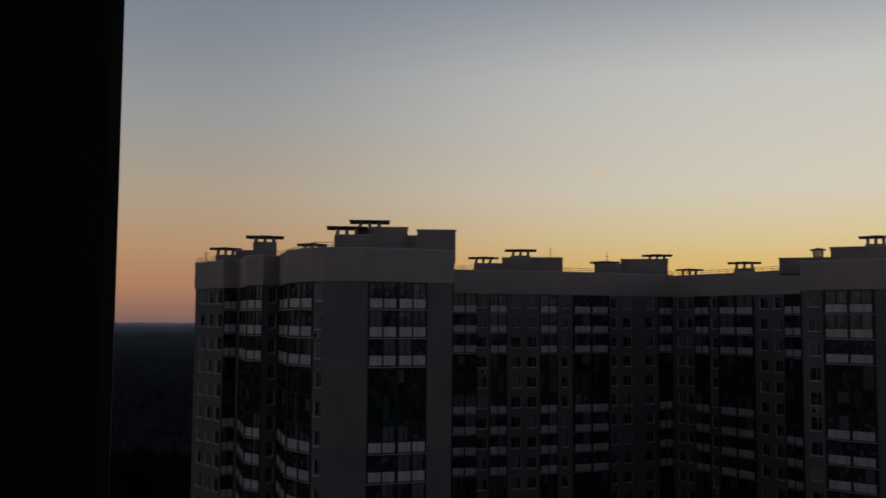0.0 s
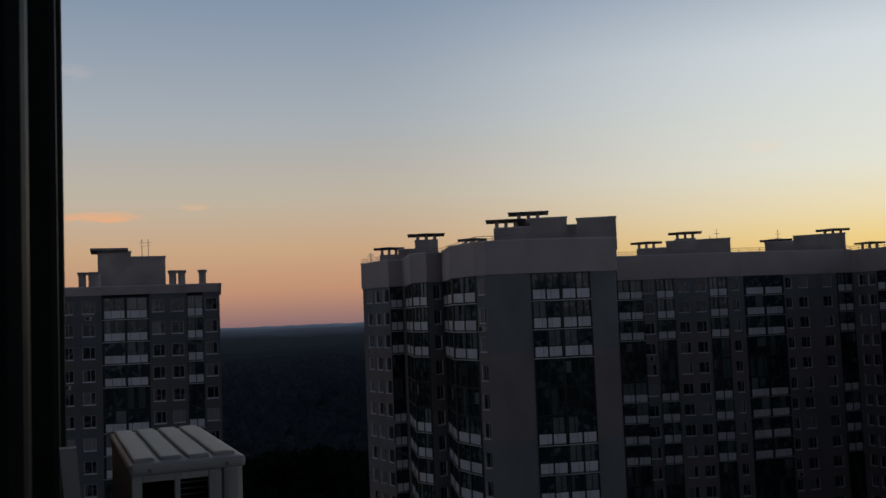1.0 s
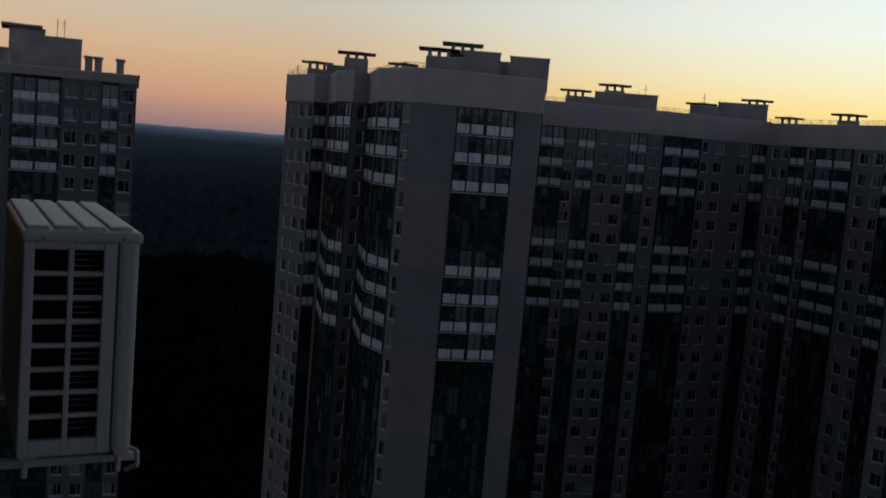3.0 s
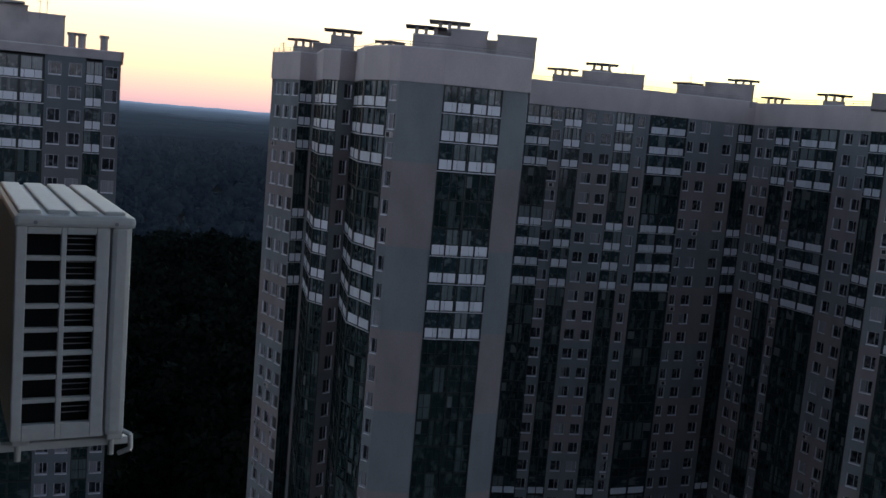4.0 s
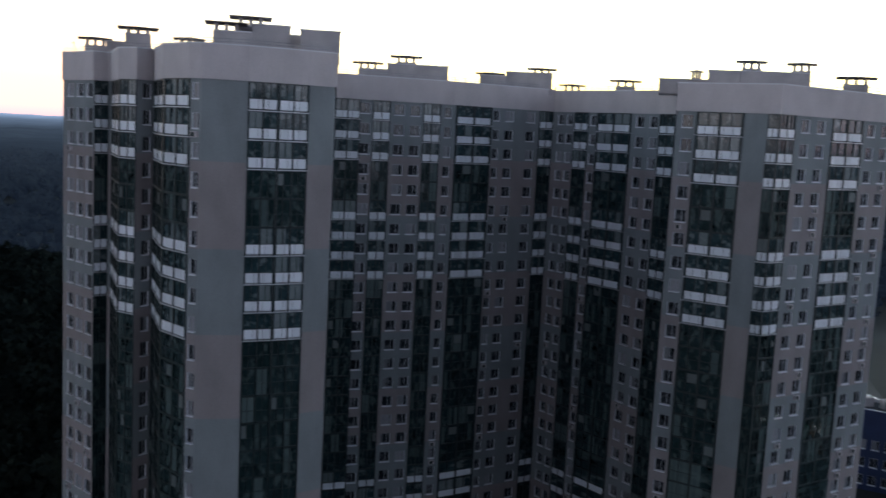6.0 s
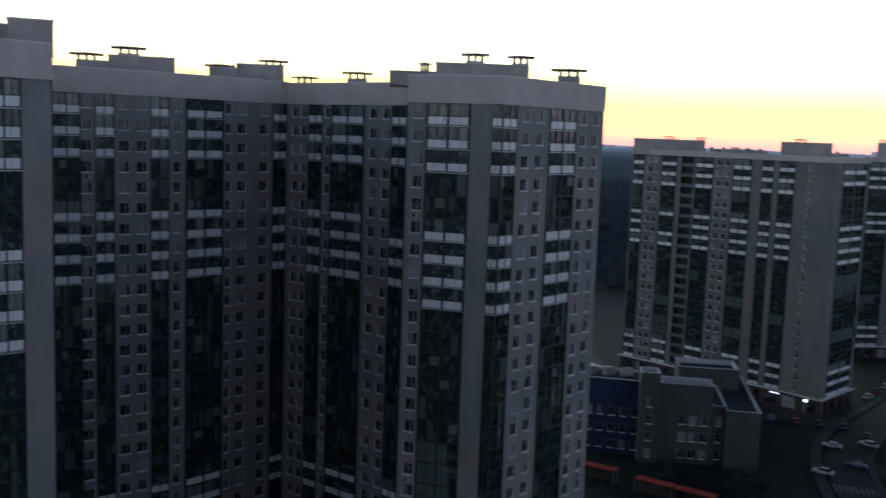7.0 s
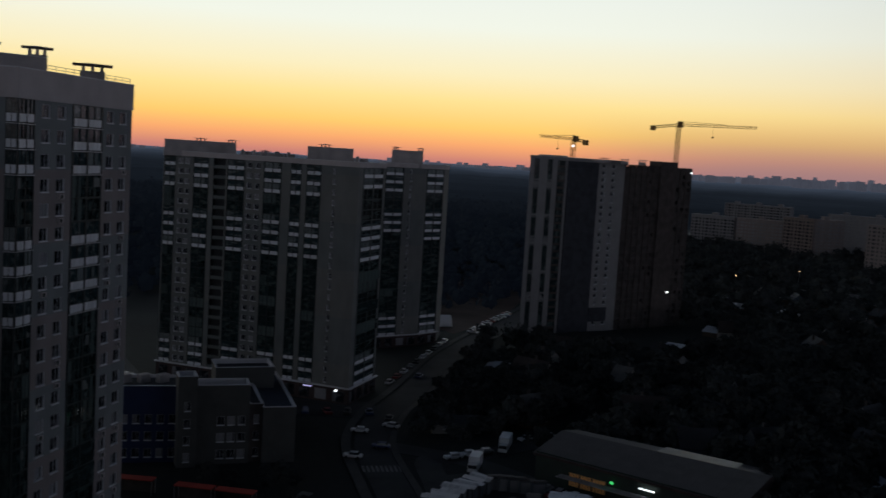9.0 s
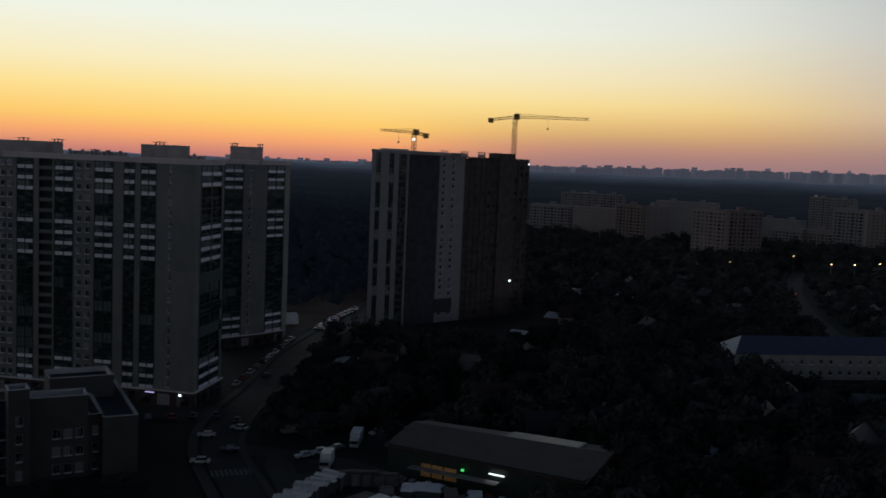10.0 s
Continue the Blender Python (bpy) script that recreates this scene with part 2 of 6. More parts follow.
def box(bm, lo, hi, m=None, mat=0, bevel=0.0):
    r = bmesh.ops.create_cube(bm, size=1.0)
    vs = r["verts"]
    for v in vs:
        v.co = Vector([lo[i] + (v.co[i] + 0.5) * (hi[i] - lo[i]) for i in range(3)])
    if bevel:
        es = list({e for v in vs for e in v.link_edges})
        g = bmesh.ops.bevel(bm, geom=es, offset=bevel, segments=2, profile=0.6, affect="EDGES")
        vs = list({v for f in g["faces"] for v in f.verts} | {v for v in vs if v.is_valid})
    fs = {f for v in vs for f in v.link_faces}
    for f in fs:
        f.material_index = mat
    if m is not None:
        bmesh.ops.transform(bm, matrix=m, verts=vs)
    return vs


def tube(bm, a, b, r, n=6, r2=None):
    a, b = Vector(a), Vector(b)
    d = b - a
    q = d.to_track_quat("Z", "Y").to_matrix().to_4x4()
    bmesh.ops.create_cone(bm, cap_ends=True, segments=n, radius1=r, radius2=r if r2 is None else r2, depth=d.length,
                          matrix=Matrix.Translation((a + b) / 2) @ q)


def shared(name, boxes, mats, tubes=()):
    bm = bmesh.new()
    for lo, hi, mi in boxes:
        box(bm, lo, hi, mat=mi)
    me = bpy.data.meshes.new(name)
    bm.to_mesh(me)
    bm.free()
    for x in mats:
        me.materials.append(x)
    return me


# unit pieces: u across 0..1, v up 0..1 (local y is depth outward, z up)
def plate(name, us, vs, front, mat, back=-0.04):
    """A lattice in one piece: cells between the lines us and vs, each with the depth of its front, or None for an opening."""
    bm = bmesh.new()
    nu, nv = len(us) - 1, len(vs) - 1

    def f(i, j):
        return front(i, j) if 0 <= i < nu and 0 <= j < nv else None
    for i in range(nu):
        for j in range(nv):
            d = f(i, j)
            if d is None:
                continue
            u0, u1, v0, v1 = us[i], us[i + 1], vs[j], vs[j + 1]
            quad(bm, [(u0, d, v0), (u1, d, v0), (u1, d, v1), (u0, d, v1)])
            quad(bm, [(u0, back, v0), (u0, back, v1), (u1, back, v1), (u1, back, v0)])
            for di, dj, p, q in ((-1, 0, (u0, v0), (u0, v1)), (1, 0, (u1, v1), (u1, v0)), (0, -1, (u1, v0), (u0, v0)), (0, 1, (u0, v1), (u1, v1))):
                o = f(i + di, j + dj)
                lo = back if o is None else o
                if lo < d:
                    quad(bm, [(p[0], lo, p[1]), (p[0], d, p[1]), (q[0], d, q[1]), (q[0], lo, q[1])])
    bmesh.ops.remove_doubles(bm, verts=bm.verts, dist=1e-5)
    bmesh.ops.recalc_face_normals(bm, faces=bm.faces)
    me = bpy.data.meshes.new(name)
    bm.to_mesh(me)
    bm.free()
    me.materials.append(mat)
    return me


def quad(bm, pts, mi=0):
    f = bm.faces.new([bm.verts.new(p) for p in pts])
    f.material_index = mi


ME_WINDOW = plate("window_frame", [0, 0.05, 0.585, 0.625, 0.95, 1], [-0.07, 0, 0.045, 0.955, 1],
                  lambda i, j: 0.30 if j == 0 else None if j == 2 and i in (1, 3) else 0.04, M_FRAME)
ME_WINDOW.materials.append(M_REVEAL)
for poly in ME_WINDOW.polygons:  # the white sheet sill below the frame
    poly.material_index = 1 if poly.center.z < 0.001 else 0
ME_PANE = shared("pane", [((0, -0.01, 0), (1, 0.01, 1), 0)], [M_GLASS])
ME_BPANE = shared("balcony_glazing", [((0, -0.01, 0), (1, 0.01, 1), 0)], [M_BALGLASS])
ME_BPANE2 = shared("balcony_glazing", [((0, -0.01, 0), (1, 0.01, 1), 0)], [M_BALGLASS2])
ME_PANEL = shared("balcony_panel", [((0.02, 0, 0), (0.98, 0.05, 1), 0)], [M_PANEL])
ME_BLIND = shared("blind", [((0, 0, 0), (1, 0.015, 1), 0)], [M_BLIND])
ME_SLAB = shared("slab", [((0, -0.9, 0), (1, 0.10, 1), 0)], [M_COPING])
ME_DSLAB = shared("dark_slab", [((0, -0.9, 0), (1, 0.06, 1), 0)], [M_DARKFRAME])
ME_BFRAME = plate("balcony_frame", [0, 0.05, 0.25, 0.265, 0.475, 0.53, 0.735, 0.75, 0.95, 1], [0, 0.03, 0.40, 0.43, 0.955, 1],
                  lambda i, j: 0.07 if i in (0, 4, 8) else 0.05 if j in (0, 2, 4) or (i in (2, 6) and j == 3) else None, M_DARKFRAME)
ME_BFRAME2 = plate("balcony_frame", [0, 0.045, 0.22, 0.235, 0.475, 0.525, 0.72, 0.735, 0.955, 1], [0, 0.03, 0.46, 0.475, 0.96, 1],
                   lambda i, j: 0.07 if i in (0, 4, 8) else 0.045 if j in (0, 2, 4) or i in (2, 6) else None, M_DARKFRAME)
ME_AC = shared("air_conditioner", [((-0.4, 0, 0), (0.4, 0.3, 0.55), 0), ((-0.3, 0.3, 0.06), (0.14, 0.32, 0.5), 1)], [M_PLASTER, M_DARKFRAME])
rng = random.Random(7)
FLOOR = 2.8


class Face:
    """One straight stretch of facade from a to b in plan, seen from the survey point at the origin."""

    def __init__(self, a, b):
        self.a, self.b = Vector(a), Vector(b)
        self.t = (self.b - self.a).normalized()
        self.len = (self.b - self.a).length
        self.n = Vector((self.t.y, -self.t.x))
        if self.n.dot(-(self.a + self.b) / 2) < 0:
            self.n = -self.n

    def u(self, bearing):
        r = pt(bearing, 1.0)
        den = r.x * self.t.y - r.y * self.t.x
        return (self.a.y * r.x - self.a.x * r.y) / -den

    def m(self, u, z, out=0.0, su=1.0, sz=1.0):
        p = self.a + self.t * u + self.n * out
        x, y = self.t, self.n
        return Matrix(((x.x * su, y.x, 0, p.x), (x.y * su, y.y, 0, p.y), (0, 0, sz, z), (0, 0, 0, 1)))


def facade(parent, face, cols, top1, floors, z_top, light, mats=None, z_low=0.0, deep=1.3, full=18, ac_rate=0.06):
    """The wall of one stretch with real openings, its windows and its stacks of glazed balconies.
    cols: (kind, u0, u1); kind w: window, b: balcony stack, o: open loggia. light: the storeys with pale panels."""
    bm = bmesh.new()

    def P(u, z, out=0.0):
        p = face.a + face.t * u + face.n * out
        return (p.x, p.y, z)
    u = 0.0
    for kind, u0, u1 in sorted(cols, key=lambda c: c[1]) + [("end", face.len, face.len)]:
        u0, u1 = max(0.0, u0), min(face.len, u1)
        if u0 - u > 0.01:
            quad(bm, [P(u, z_low), P(u0, z_low), P(u0, z_top), P(u, z_top)])
        u = max(u, u1)
        if kind == "w":
            z = z_low
            for i in reversed(range(floors)):
                s = top1 - FLOOR * i + 0.85
                h = 1.5
                quad(bm, [P(u0, z), P(u1, z), P(u1, s), P(u0, s)])
                d = -0.26
                quad(bm, [P(u0, s), P(u1, s), P(u1, s, d), P(u0, s, d)], 2)
                quad(bm, [P(u0, s + h), P(u0, s + h, d), P(u1, s + h, d), P(u1, s + h)], 2)
                quad(bm, [P(u0, s), P(u0, s, d), P(u0, s + h, d), P(u0, s + h)], 2)
                quad(bm, [P(u1, s), P(u1, s + h), P(u1, s + h, d), P(u1, s, d)], 2)
                z = s + h
                w = piece("window", ME_WINDOW, parent, face.m(u0, s, -0.19, u1 - u0, h))
                piece("pane", ME_PANE, w, face.m(u0 + 0.03, s + 0.03, -0.22, u1 - u0 - 0.06, h - 0.06))
                if rng.random() < ac_rate:
                    piece("air_conditioner", ME_AC, w, face.m((u0 + u1) / 2, s - 0.85, 0.03))
            quad(bm, [P(u0, z), P(u1, z), P(u1, z_top), P(u0, z_top)])
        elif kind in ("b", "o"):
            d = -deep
            # sides, back and ceiling take the darkened recess colour
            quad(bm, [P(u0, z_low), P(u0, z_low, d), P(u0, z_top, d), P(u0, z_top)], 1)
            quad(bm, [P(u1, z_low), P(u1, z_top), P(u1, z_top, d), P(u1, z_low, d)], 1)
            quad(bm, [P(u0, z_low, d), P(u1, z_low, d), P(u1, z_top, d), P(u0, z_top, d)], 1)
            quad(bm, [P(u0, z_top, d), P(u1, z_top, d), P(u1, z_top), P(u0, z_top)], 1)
            wid = u1 - u0
            for i in range(floors):
                z = top1 - FLOOR * i
                pale = light(i + 1) and rng.random() >= (0.0 if full == 15 else 0.04) if kind == "b" else None
                odd = rng.random()
                hgt = min(FLOOR, z_top - z)
                if kind == "o":
                    s = piece("slab", ME_DSLAB, parent, face.m(u0, z - 0.1, 0, wid, 0.22))
                    piece("balcony_panel", ME_BLIND, s, face.m(u0 + 0.05, z + 0.1, -0.2, wid - 0.1, 0.9))
                    continue
                b = piece("balcony", ME_BFRAME if pale else ME_BFRAME2, parent, face.m(u0, z, 0.02, wid, hgt))
                piece("slab", ME_SLAB if pale else ME_DSLAB, b, face.m(u0, z - 0.05, 0.02, wid, 0.09 if pale else 0.16)) if i < full else None
                if pale:
                    n = max(1, round(wid / 1.05)) if i < full else 1
                    np_ = max(1, round(wid / 1.5)) if i < full else 1
                    for k in range(np_):
                        sw = Matrix.Rotation(radians(rng.uniform(-2, 2)), 4, "Z") if np_ > 1 else Matrix.Identity(4)
                        piece("pane", ME_BPANE2, b, face.m(u0 + 0.02 + (wid - 0.04) * k / np_, z + 1.2, -0.04) @ sw @ Matrix.Diagonal(((wid - 0.04) / np_ - 0.01, 1, hgt - 1.25, 1)))
                    for k in range(n):
                        piece("balcony_panel", ME_PANEL, b, face.m(u0 + wid * k / n, z + 0.17, 0.01, wid / n, 0.98))
                else:
                    n = max(1, round(wid / 1.3)) if i < full else 1
                    for k in range(n):
                        sw = Matrix.Rotation(radians(rng.uniform(-2.5, 2.5)), 4, "Z") @ Matrix.Rotation(radians(rng.uniform(-1.5, 1.5)), 4, "X")
                        piece("pane", ME_BPANE, b, face.m(u0 + 0.02 + (wid - 0.04) * k / n, z + 0.10, -0.05) @ sw @ Matrix.Diagonal(((wid - 0.04) / n - 0.02, 1, hgt - 0.15, 1)))
                    if rng.random() < 0.35 and i < full:
                        k = rng.randrange(4)
                        piece("blind", ME_BLIND, b, face.m(u0 + wid * k / 4 + 0.05, z + 1.3, 0.0, wid / 4 - 0.1, 1.1 + 0.2 * rng.random()))
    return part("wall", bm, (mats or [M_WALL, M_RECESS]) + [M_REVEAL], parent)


def cols_at(face, *specs):
    """(kind, bearing0, bearing1) or (kind, bearing) for a window 1.35 m wide."""
    out = []
    for s in specs:
        if len(s) == 2 or s[0] == "w":
            c = face.u(s[1])
            wd = s[2] if len(s) > 2 else 1.5
            out.append((s[0], c - wd / 2, c + wd / 2))
        else:
            a, b = sorted((face.u(s[1]), face.u(s[2])))
            out.append((s[0], a, b))
    return out


def parapet(parent, line, z0, z1, out=0.18, thick=0.35, mat=None):
    """The plastered band round the roof with its metal coping, along a line in plan."""
    bm, cop = bmesh.new(), bmesh.new()
    faces = [Face(a, b) for a, b in zip(line, line[1:])]
    outer, inner = [], []
    for i, p in enumerate(line):
        p = Vector(p)
        ns = [f.n for f in (faces[i - 1:i] if i else []) + faces[i:i + 1]]
        n = sum(ns, Vector((0, 0))).normalized()
        k = 1 / max(0.55, n.dot(ns[0]))
        outer.append(p + n * out * k)
        inner.append(p + n * (out - thick) * k)
    for b2, za, zb, grow in ((bm, z0, z1, 0.0), (cop, z1, z1 + 0.12, 0.06)):
        for i in range(len(line) - 1):
            o0, o1, i0, i1 = outer[i], outer[i + 1], inner[i], inner[i + 1]
            g = faces[i].n * grow
            v = lambda p, z: (p.x, p.y, z)
            quad(b2, [v(o0 + g, za), v(o1 + g, za), v(o1 + g, zb), v(o0 + g, zb)])
            quad(b2, [v(o0 + g, zb), v(o1 + g, zb), v(i1 - g, zb), v(i0 - g, zb)])
            quad(b2, [v(i0 - g, zb), v(i1 - g, zb), v(i1 - g, za), v(i0 - g, za)])
            quad(b2, [v(i0 - g, za), v(i1 - g, za), v(o1 + g, za), v(o0 + g, za)])
    p = part("parapet", bm, mat or M_PLASTER, parent)
    part("coping", cop, M_COPING, p)


def roof_sheet(parent, pts, z, low=0.0, back=()):
    """The flat roof, and the plain walls of the sides away from the street."""
    bm = bmesh.new()
    bm.faces.new([bm.verts.new((p.x, p.y, z)) for p in pts])
    bmesh.ops.triangulate(bm, faces=bm.faces[:])
    part("roof", bm, M_ROOF, parent)
    if back:
        bm = bmesh.new()
        for a, b in zip(back, back[1:]):
            quad(bm, [(a.x, a.y, low), (b.x, b.y, low), (b.x, b.y, z + 0.4), (a.x, a.y, z + 0.4)])
        part("wall", bm, M_WALL, parent)


def turn_at(bearing, d, z, turn=0.0):
    p = pt(bearing, d)
    return Matrix.Translation((p.x, p.y, z)) @ Matrix.Rotation(radians(bearing + turn), 4, "Z")


def roof_box(parent, b0, b1, d, top, z_roof, deep=5.0, turn=0.0, name="machine_room"):
    """A plastered box on the roof, between two bearings, its top at this slope above the eye."""
    wide, mid = abs(math.tan(radians(b0 - b1))) * d, (b0 + b1) / 2
    bm = bmesh.new()
    m = turn_at(mid, d, z_roof, turn)
    h = EYE + d * top - z_roof
    box(bm, (-wide / 2, 0, 0), (wide / 2, deep, h), m, bevel=0.03)
    o = part(name, bm, M_VENT, parent)
    bm = bmesh.new()
    box(bm, (-wide / 2 - 0.08, -0.08, h + 0.004), (wide / 2 + 0.08, deep + 0.08, h + 0.1), m)
    part("coping", bm, M_COPING, o)


def mushroom(parent, b0, b1, d, top, z_roof, base=None, turn=0.0):
    """A roof vent: a low shaft, four stubs and a broad flat lid."""
    wide, mid = abs(math.tan(radians(b0 - b1))) * d, (b0 + b1) / 2
    m = turn_at(mid, d, z_roof, turn)
    h = EYE + d * top - z_roof
    w2, sh = wide / 2, h - 0.85 if base is None else EYE + d * base - z_roof
    bm = bmesh.new()
    box(bm, (-w2 * 0.62, -w2 * 0.62, 0), (w2 * 0.62, w2 * 0.62, sh), m, bevel=0.03)
    o = part("vent", bm, M_VENT, parent)
    for sx in (-1, 0, 1):
        for sy in (-1, 1):
            bm = bmesh.new()
            box(bm, (sx * w2 * 0.46 - 0.19, sy * w2 * 0.46 - 0.15, sh), (sx * w2 * 0.46 + 0.19, sy * w2 * 0.46 + 0.15, h - 0.055), m)
            part("stub", bm, M_VENT, o)
    bm = bmesh.new()
    vs = box(bm, (-w2, -w2, h - 0.06), (w2, w2, h), m, bevel=0.015)
    bmesh.ops.create_cone(bm, cap_ends=True, segments=4, radius1=w2 * 1.25, radius2=0.12, depth=0.22,
                          matrix=m @ Matrix.Translation((0, 0, h + 0.11)) @ Matrix.Rotation(radians(45), 4, "Z"))
    part("lid", bm, M_CAP, o)


def railing(parent, a, b, z, h=0.9, step=1.6):
    a, b = Vector((a.x, a.y, z)), Vector((b.x, b.y, z))
    bm = bmesh.new()
    for k in (0.5, 1.0):
        tube(bm, a + Vector((0, 0, h * k)), b + Vector((0, 0, h * k)), 0.03)
    n = max(2, round((b - a).length / step))
    for i in range(n + 1):
        p = a.lerp(b, i / n)
        tube(bm, p, p + Vector((0, 0, h)), 0.03)
    part("railing", bm, M_STEEL, parent)


def antenna(parent, bearing, d, z, h):
    bm = bmesh.new()
    p = pt(bearing, d)
    tube(bm, (p.x, p.y, z), (p.x, p.y, z + h), 0.04)
    for k in (0.7, 0.85):
        tube(bm, (p.x - 0.4, p.y, z + h * k), (p.x + 0.4, p.y, z + h * k), 0.02)
    part("antenna", bm, M_STEEL, parent)


# ---------------------------------------------------------------- the angled block of flats across the yard
Z_TOP, Z_BAND, LEVEL = EYE + 6.95, EYE + 3.72, EYE + 1.0
ROOF = EYE + 6.1
N_FLOORS = 24


def upper_bands(i):
    return i <= 3 or 6 <= i <= 9 or i in (20, 21)


GROUP = "sections of the angled block of flats"
# the tower section that stands forward
tower = empty("apartment_block", (-15, 110, 0), "grey tower section of flats with curved glazed balconies, pale roof band", "building", GROUP)
tl = [pt(14.42, 126), pt(12.85, 119.3), pt(12.10, 120.0), pt(11.90, 119.6), pt(11.50, 109.8), pt(10.60, 107.8), pt(9.66, 109.2), pt(9.12, 99.6),
      pt(7.70, 95.3), pt(7.10, 94.5), pt(4.50, 94.4), pt(2.75, 95.1), pt(1.00, 96.1), pt(-0.45, 97.4)]
fa = [Face(a, b) for a, b in zip(tl, tl[1:])]
T = dict(top1=LEVEL, floors=N_FLOORS, z_top=Z_BAND, light=upper_bands)
NEAR = dict(T, full=15)


def whole(f):
    return [("b", 0.02, f.len - 0.02)]


facade(tower, fa[0], cols_at(fa[0], ("w", 14.03, 1.5), ("w", 13.56, 1.5), ("w", 13.08, 1.5)), **NEAR)
facade(tower, fa[1], whole(fa[1]), **NEAR)
facade(tower, fa[2], [], **NEAR)
facade(tower, fa[3], whole(fa[3]), **NEAR)
facade(tower, fa[4], whole(fa[4]), **NEAR)
facade(tower, fa[5], cols_at(fa[5], ("w", 10.05, 1.0)), **NEAR)
facade(tower, fa[6], whole(fa[6]), **NEAR)
facade(tower, fa[7], whole(fa[7]), **NEAR)
facade(tower, fa[8], cols_at(fa[8], ("w", 7.40, 0.8)), **NEAR)
facade(tower, fa[9], [], **NEAR)
facade(tower, fa[10], whole(fa[10]), **NEAR)
facade(tower, fa[11], whole(fa[11]), **NEAR)
facade(tower, fa[12], [], **NEAR)
side = Face(tl[-1], pt(-0.50, 134.2))
facade(tower, side, [], **NEAR)
parapet(tower, tl + [pt(-0.50, 134.2)], Z_BAND, Z_TOP)
b_tower = [pt(-0.5, 134.2), pt(-0.5, 150), pt(9.0, 150), pt(14.42, 140), tl[0]]
roof_sheet(tower, tl + b_tower[:-1], ROOF, back=b_tower)
mushroom(tower, 13.70, 11.89, 129, 0.0705, ROOF)
mushroom(tower, 11.66, 9.47, 117, 0.0833, ROOF, 0.0778)
roof_box(tower, 12.25, 10.0, 121, 0.0690, ROOF, 4)
mushroom(tower, 8.70, 6.95, 112, 0.0765, ROOF)
roof_box(tower, 6.45, 4.36, 104, 0.0871, ROOF, 4)
mushroom(tower, 6.98, 4.60, 106, 0.0945, ROOF)
roof_box(tower, 4.35, 2.20, 104, 0.0955, ROOF, 6)
mushroom(tower, 5.64, 3.26, 109, 0.1012, ROOF)
roof_box(tower, 2.20, 1.62, 108, 0.0870, ROOF, 3)
roof_box(tower, 1.62, -0.66, 101, 0.0932, ROOF, 5)
for a, b in ((tl[0], tl[1]), (tl[4], tl[6]), (tl[6], tl[8]), (tl[8], tl[10]), (tl[10], tl[13])):
    railing(tower, a * 1.006, b * 1.006, Z_TOP + 0.1, 0.55)
for bb, hh in ((13.9, -0.6), (8.4, 0.4), (7.9, -0.2), (4.4, 3.3)):
    antenna(tower, bb, 112, ROOF, hh + 2)

# the wing behind, up to the inner corner
wing = empty("apartment_block", (18, 142, 0), "grey wing of tall flats with white windows and glazed balconies", "building", GROUP)
wl = [pt(-0.50, 134.2), pt(-7.45, 139.5), pt(-13.30, 150.0)]
f1, f2 = Face(wl[0], wl[1]), Face(wl[1], wl[2])
facade(wing, f1, cols_at(f1, ("b", -0.5, -2.0), ("w", -2.28), ("b", -2.72, -3.75), ("w", -4.28), ("w", -5.22), ("b", -5.68, -6.70), ("w", -7.15, 1.0)), **T)
facade(wing, f2, cols_at(f2, ("b", -7.6, -9.72), ("w", -10.0, 1.0), ("w", -10.75), ("w", -12.0), ("b", -12.5, -13.28)), **T)
parapet(wing, wl, Z_BAND, Z_TOP)
b_wing = [wl[-1], pt(-13.3, 166), pt(-0.5, 150), wl[0]]
roof_sheet(wing, wl + b_wing[1:-1], ROOF, back=b_wing)
roof_box(wing, -1.79, -3.45, 141, 0.0586, ROOF, 4)
mushroom(wing, -1.43, -3.23, 143, 0.0645, ROOF)
roof_box(wing, -3.45, -7.02, 143, 0.0648, ROOF, 6)
mushroom(wing, -3.60, -5.48, 145, 0.0724, ROOF)
roof_box(wing, -8.87, -10.40, 147, 0.0582, ROOF, 4)
mushroom(wing, -8.61, -10.35, 149, 0.0600, ROOF)
roof_box(wing, -10.40, -13.09, 149, 0.0628, ROOF, 6)
mushroom(wing, -11.60, -13.34, 151, 0.0667, ROOF)
railing(wing, wl[0] * 1.004, wl[1] * 1.004, Z_TOP + 0.1, 0.55)
railing(wing, wl[1] * 1.004, wl[2] * 1.004, Z_TOP + 0.1, 0.55)
for bb, hh in ((-6.3, 3.2), (-5.9, 2.2), (-9.6, 2.5)):
    antenna(wing, bb, 144, ROOF, hh + 1.5)

# the wing that comes back from the corner
wing2 = empty("apartment_block", (43, 132, 0), "grey wing of tall flats next to the inner corner", "building", GROUP)
w2 = [pt(-13.30, 150.0), pt(-17.90, 138.8), pt(-20.34, 132.6)]
g1, g2 = Face(w2[0], w2[1]), Face(w2[1], w2[2])
facade(wing2, g1, cols_at(g1, ("w", -13.75, 1.2), ("w", -14.25, 1.2), ("b", -14.55, -15.35), ("w", -15.62, 1.1), ("b", -15.85, -17.80)), **T)
facade(wing2, g2, cols_at(g2, ("w", -18.28), ("w", -19.05), ("b", -19.40, -20.30)), **T)
parapet(wing2, w2, Z_BAND, Z_TOP - 0.15)
b_wing2 = [w2[-1], pt(-21.5, 140), pt(-13.3, 166), w2[0]]
roof_sheet(wing2, w2 + b_wing2[1:-1], ROOF, back=b_wing2)
mushroom(wing2, -13.50, -15.07, 152, 0.0520, ROOF)
mushroom(wing2, -16.40, -18.22, 145, 0.0585, ROOF)
railing(wing2, w2[0] * 1.004, w2[2] * 1.004, Z_TOP - 0.05, 0.55)

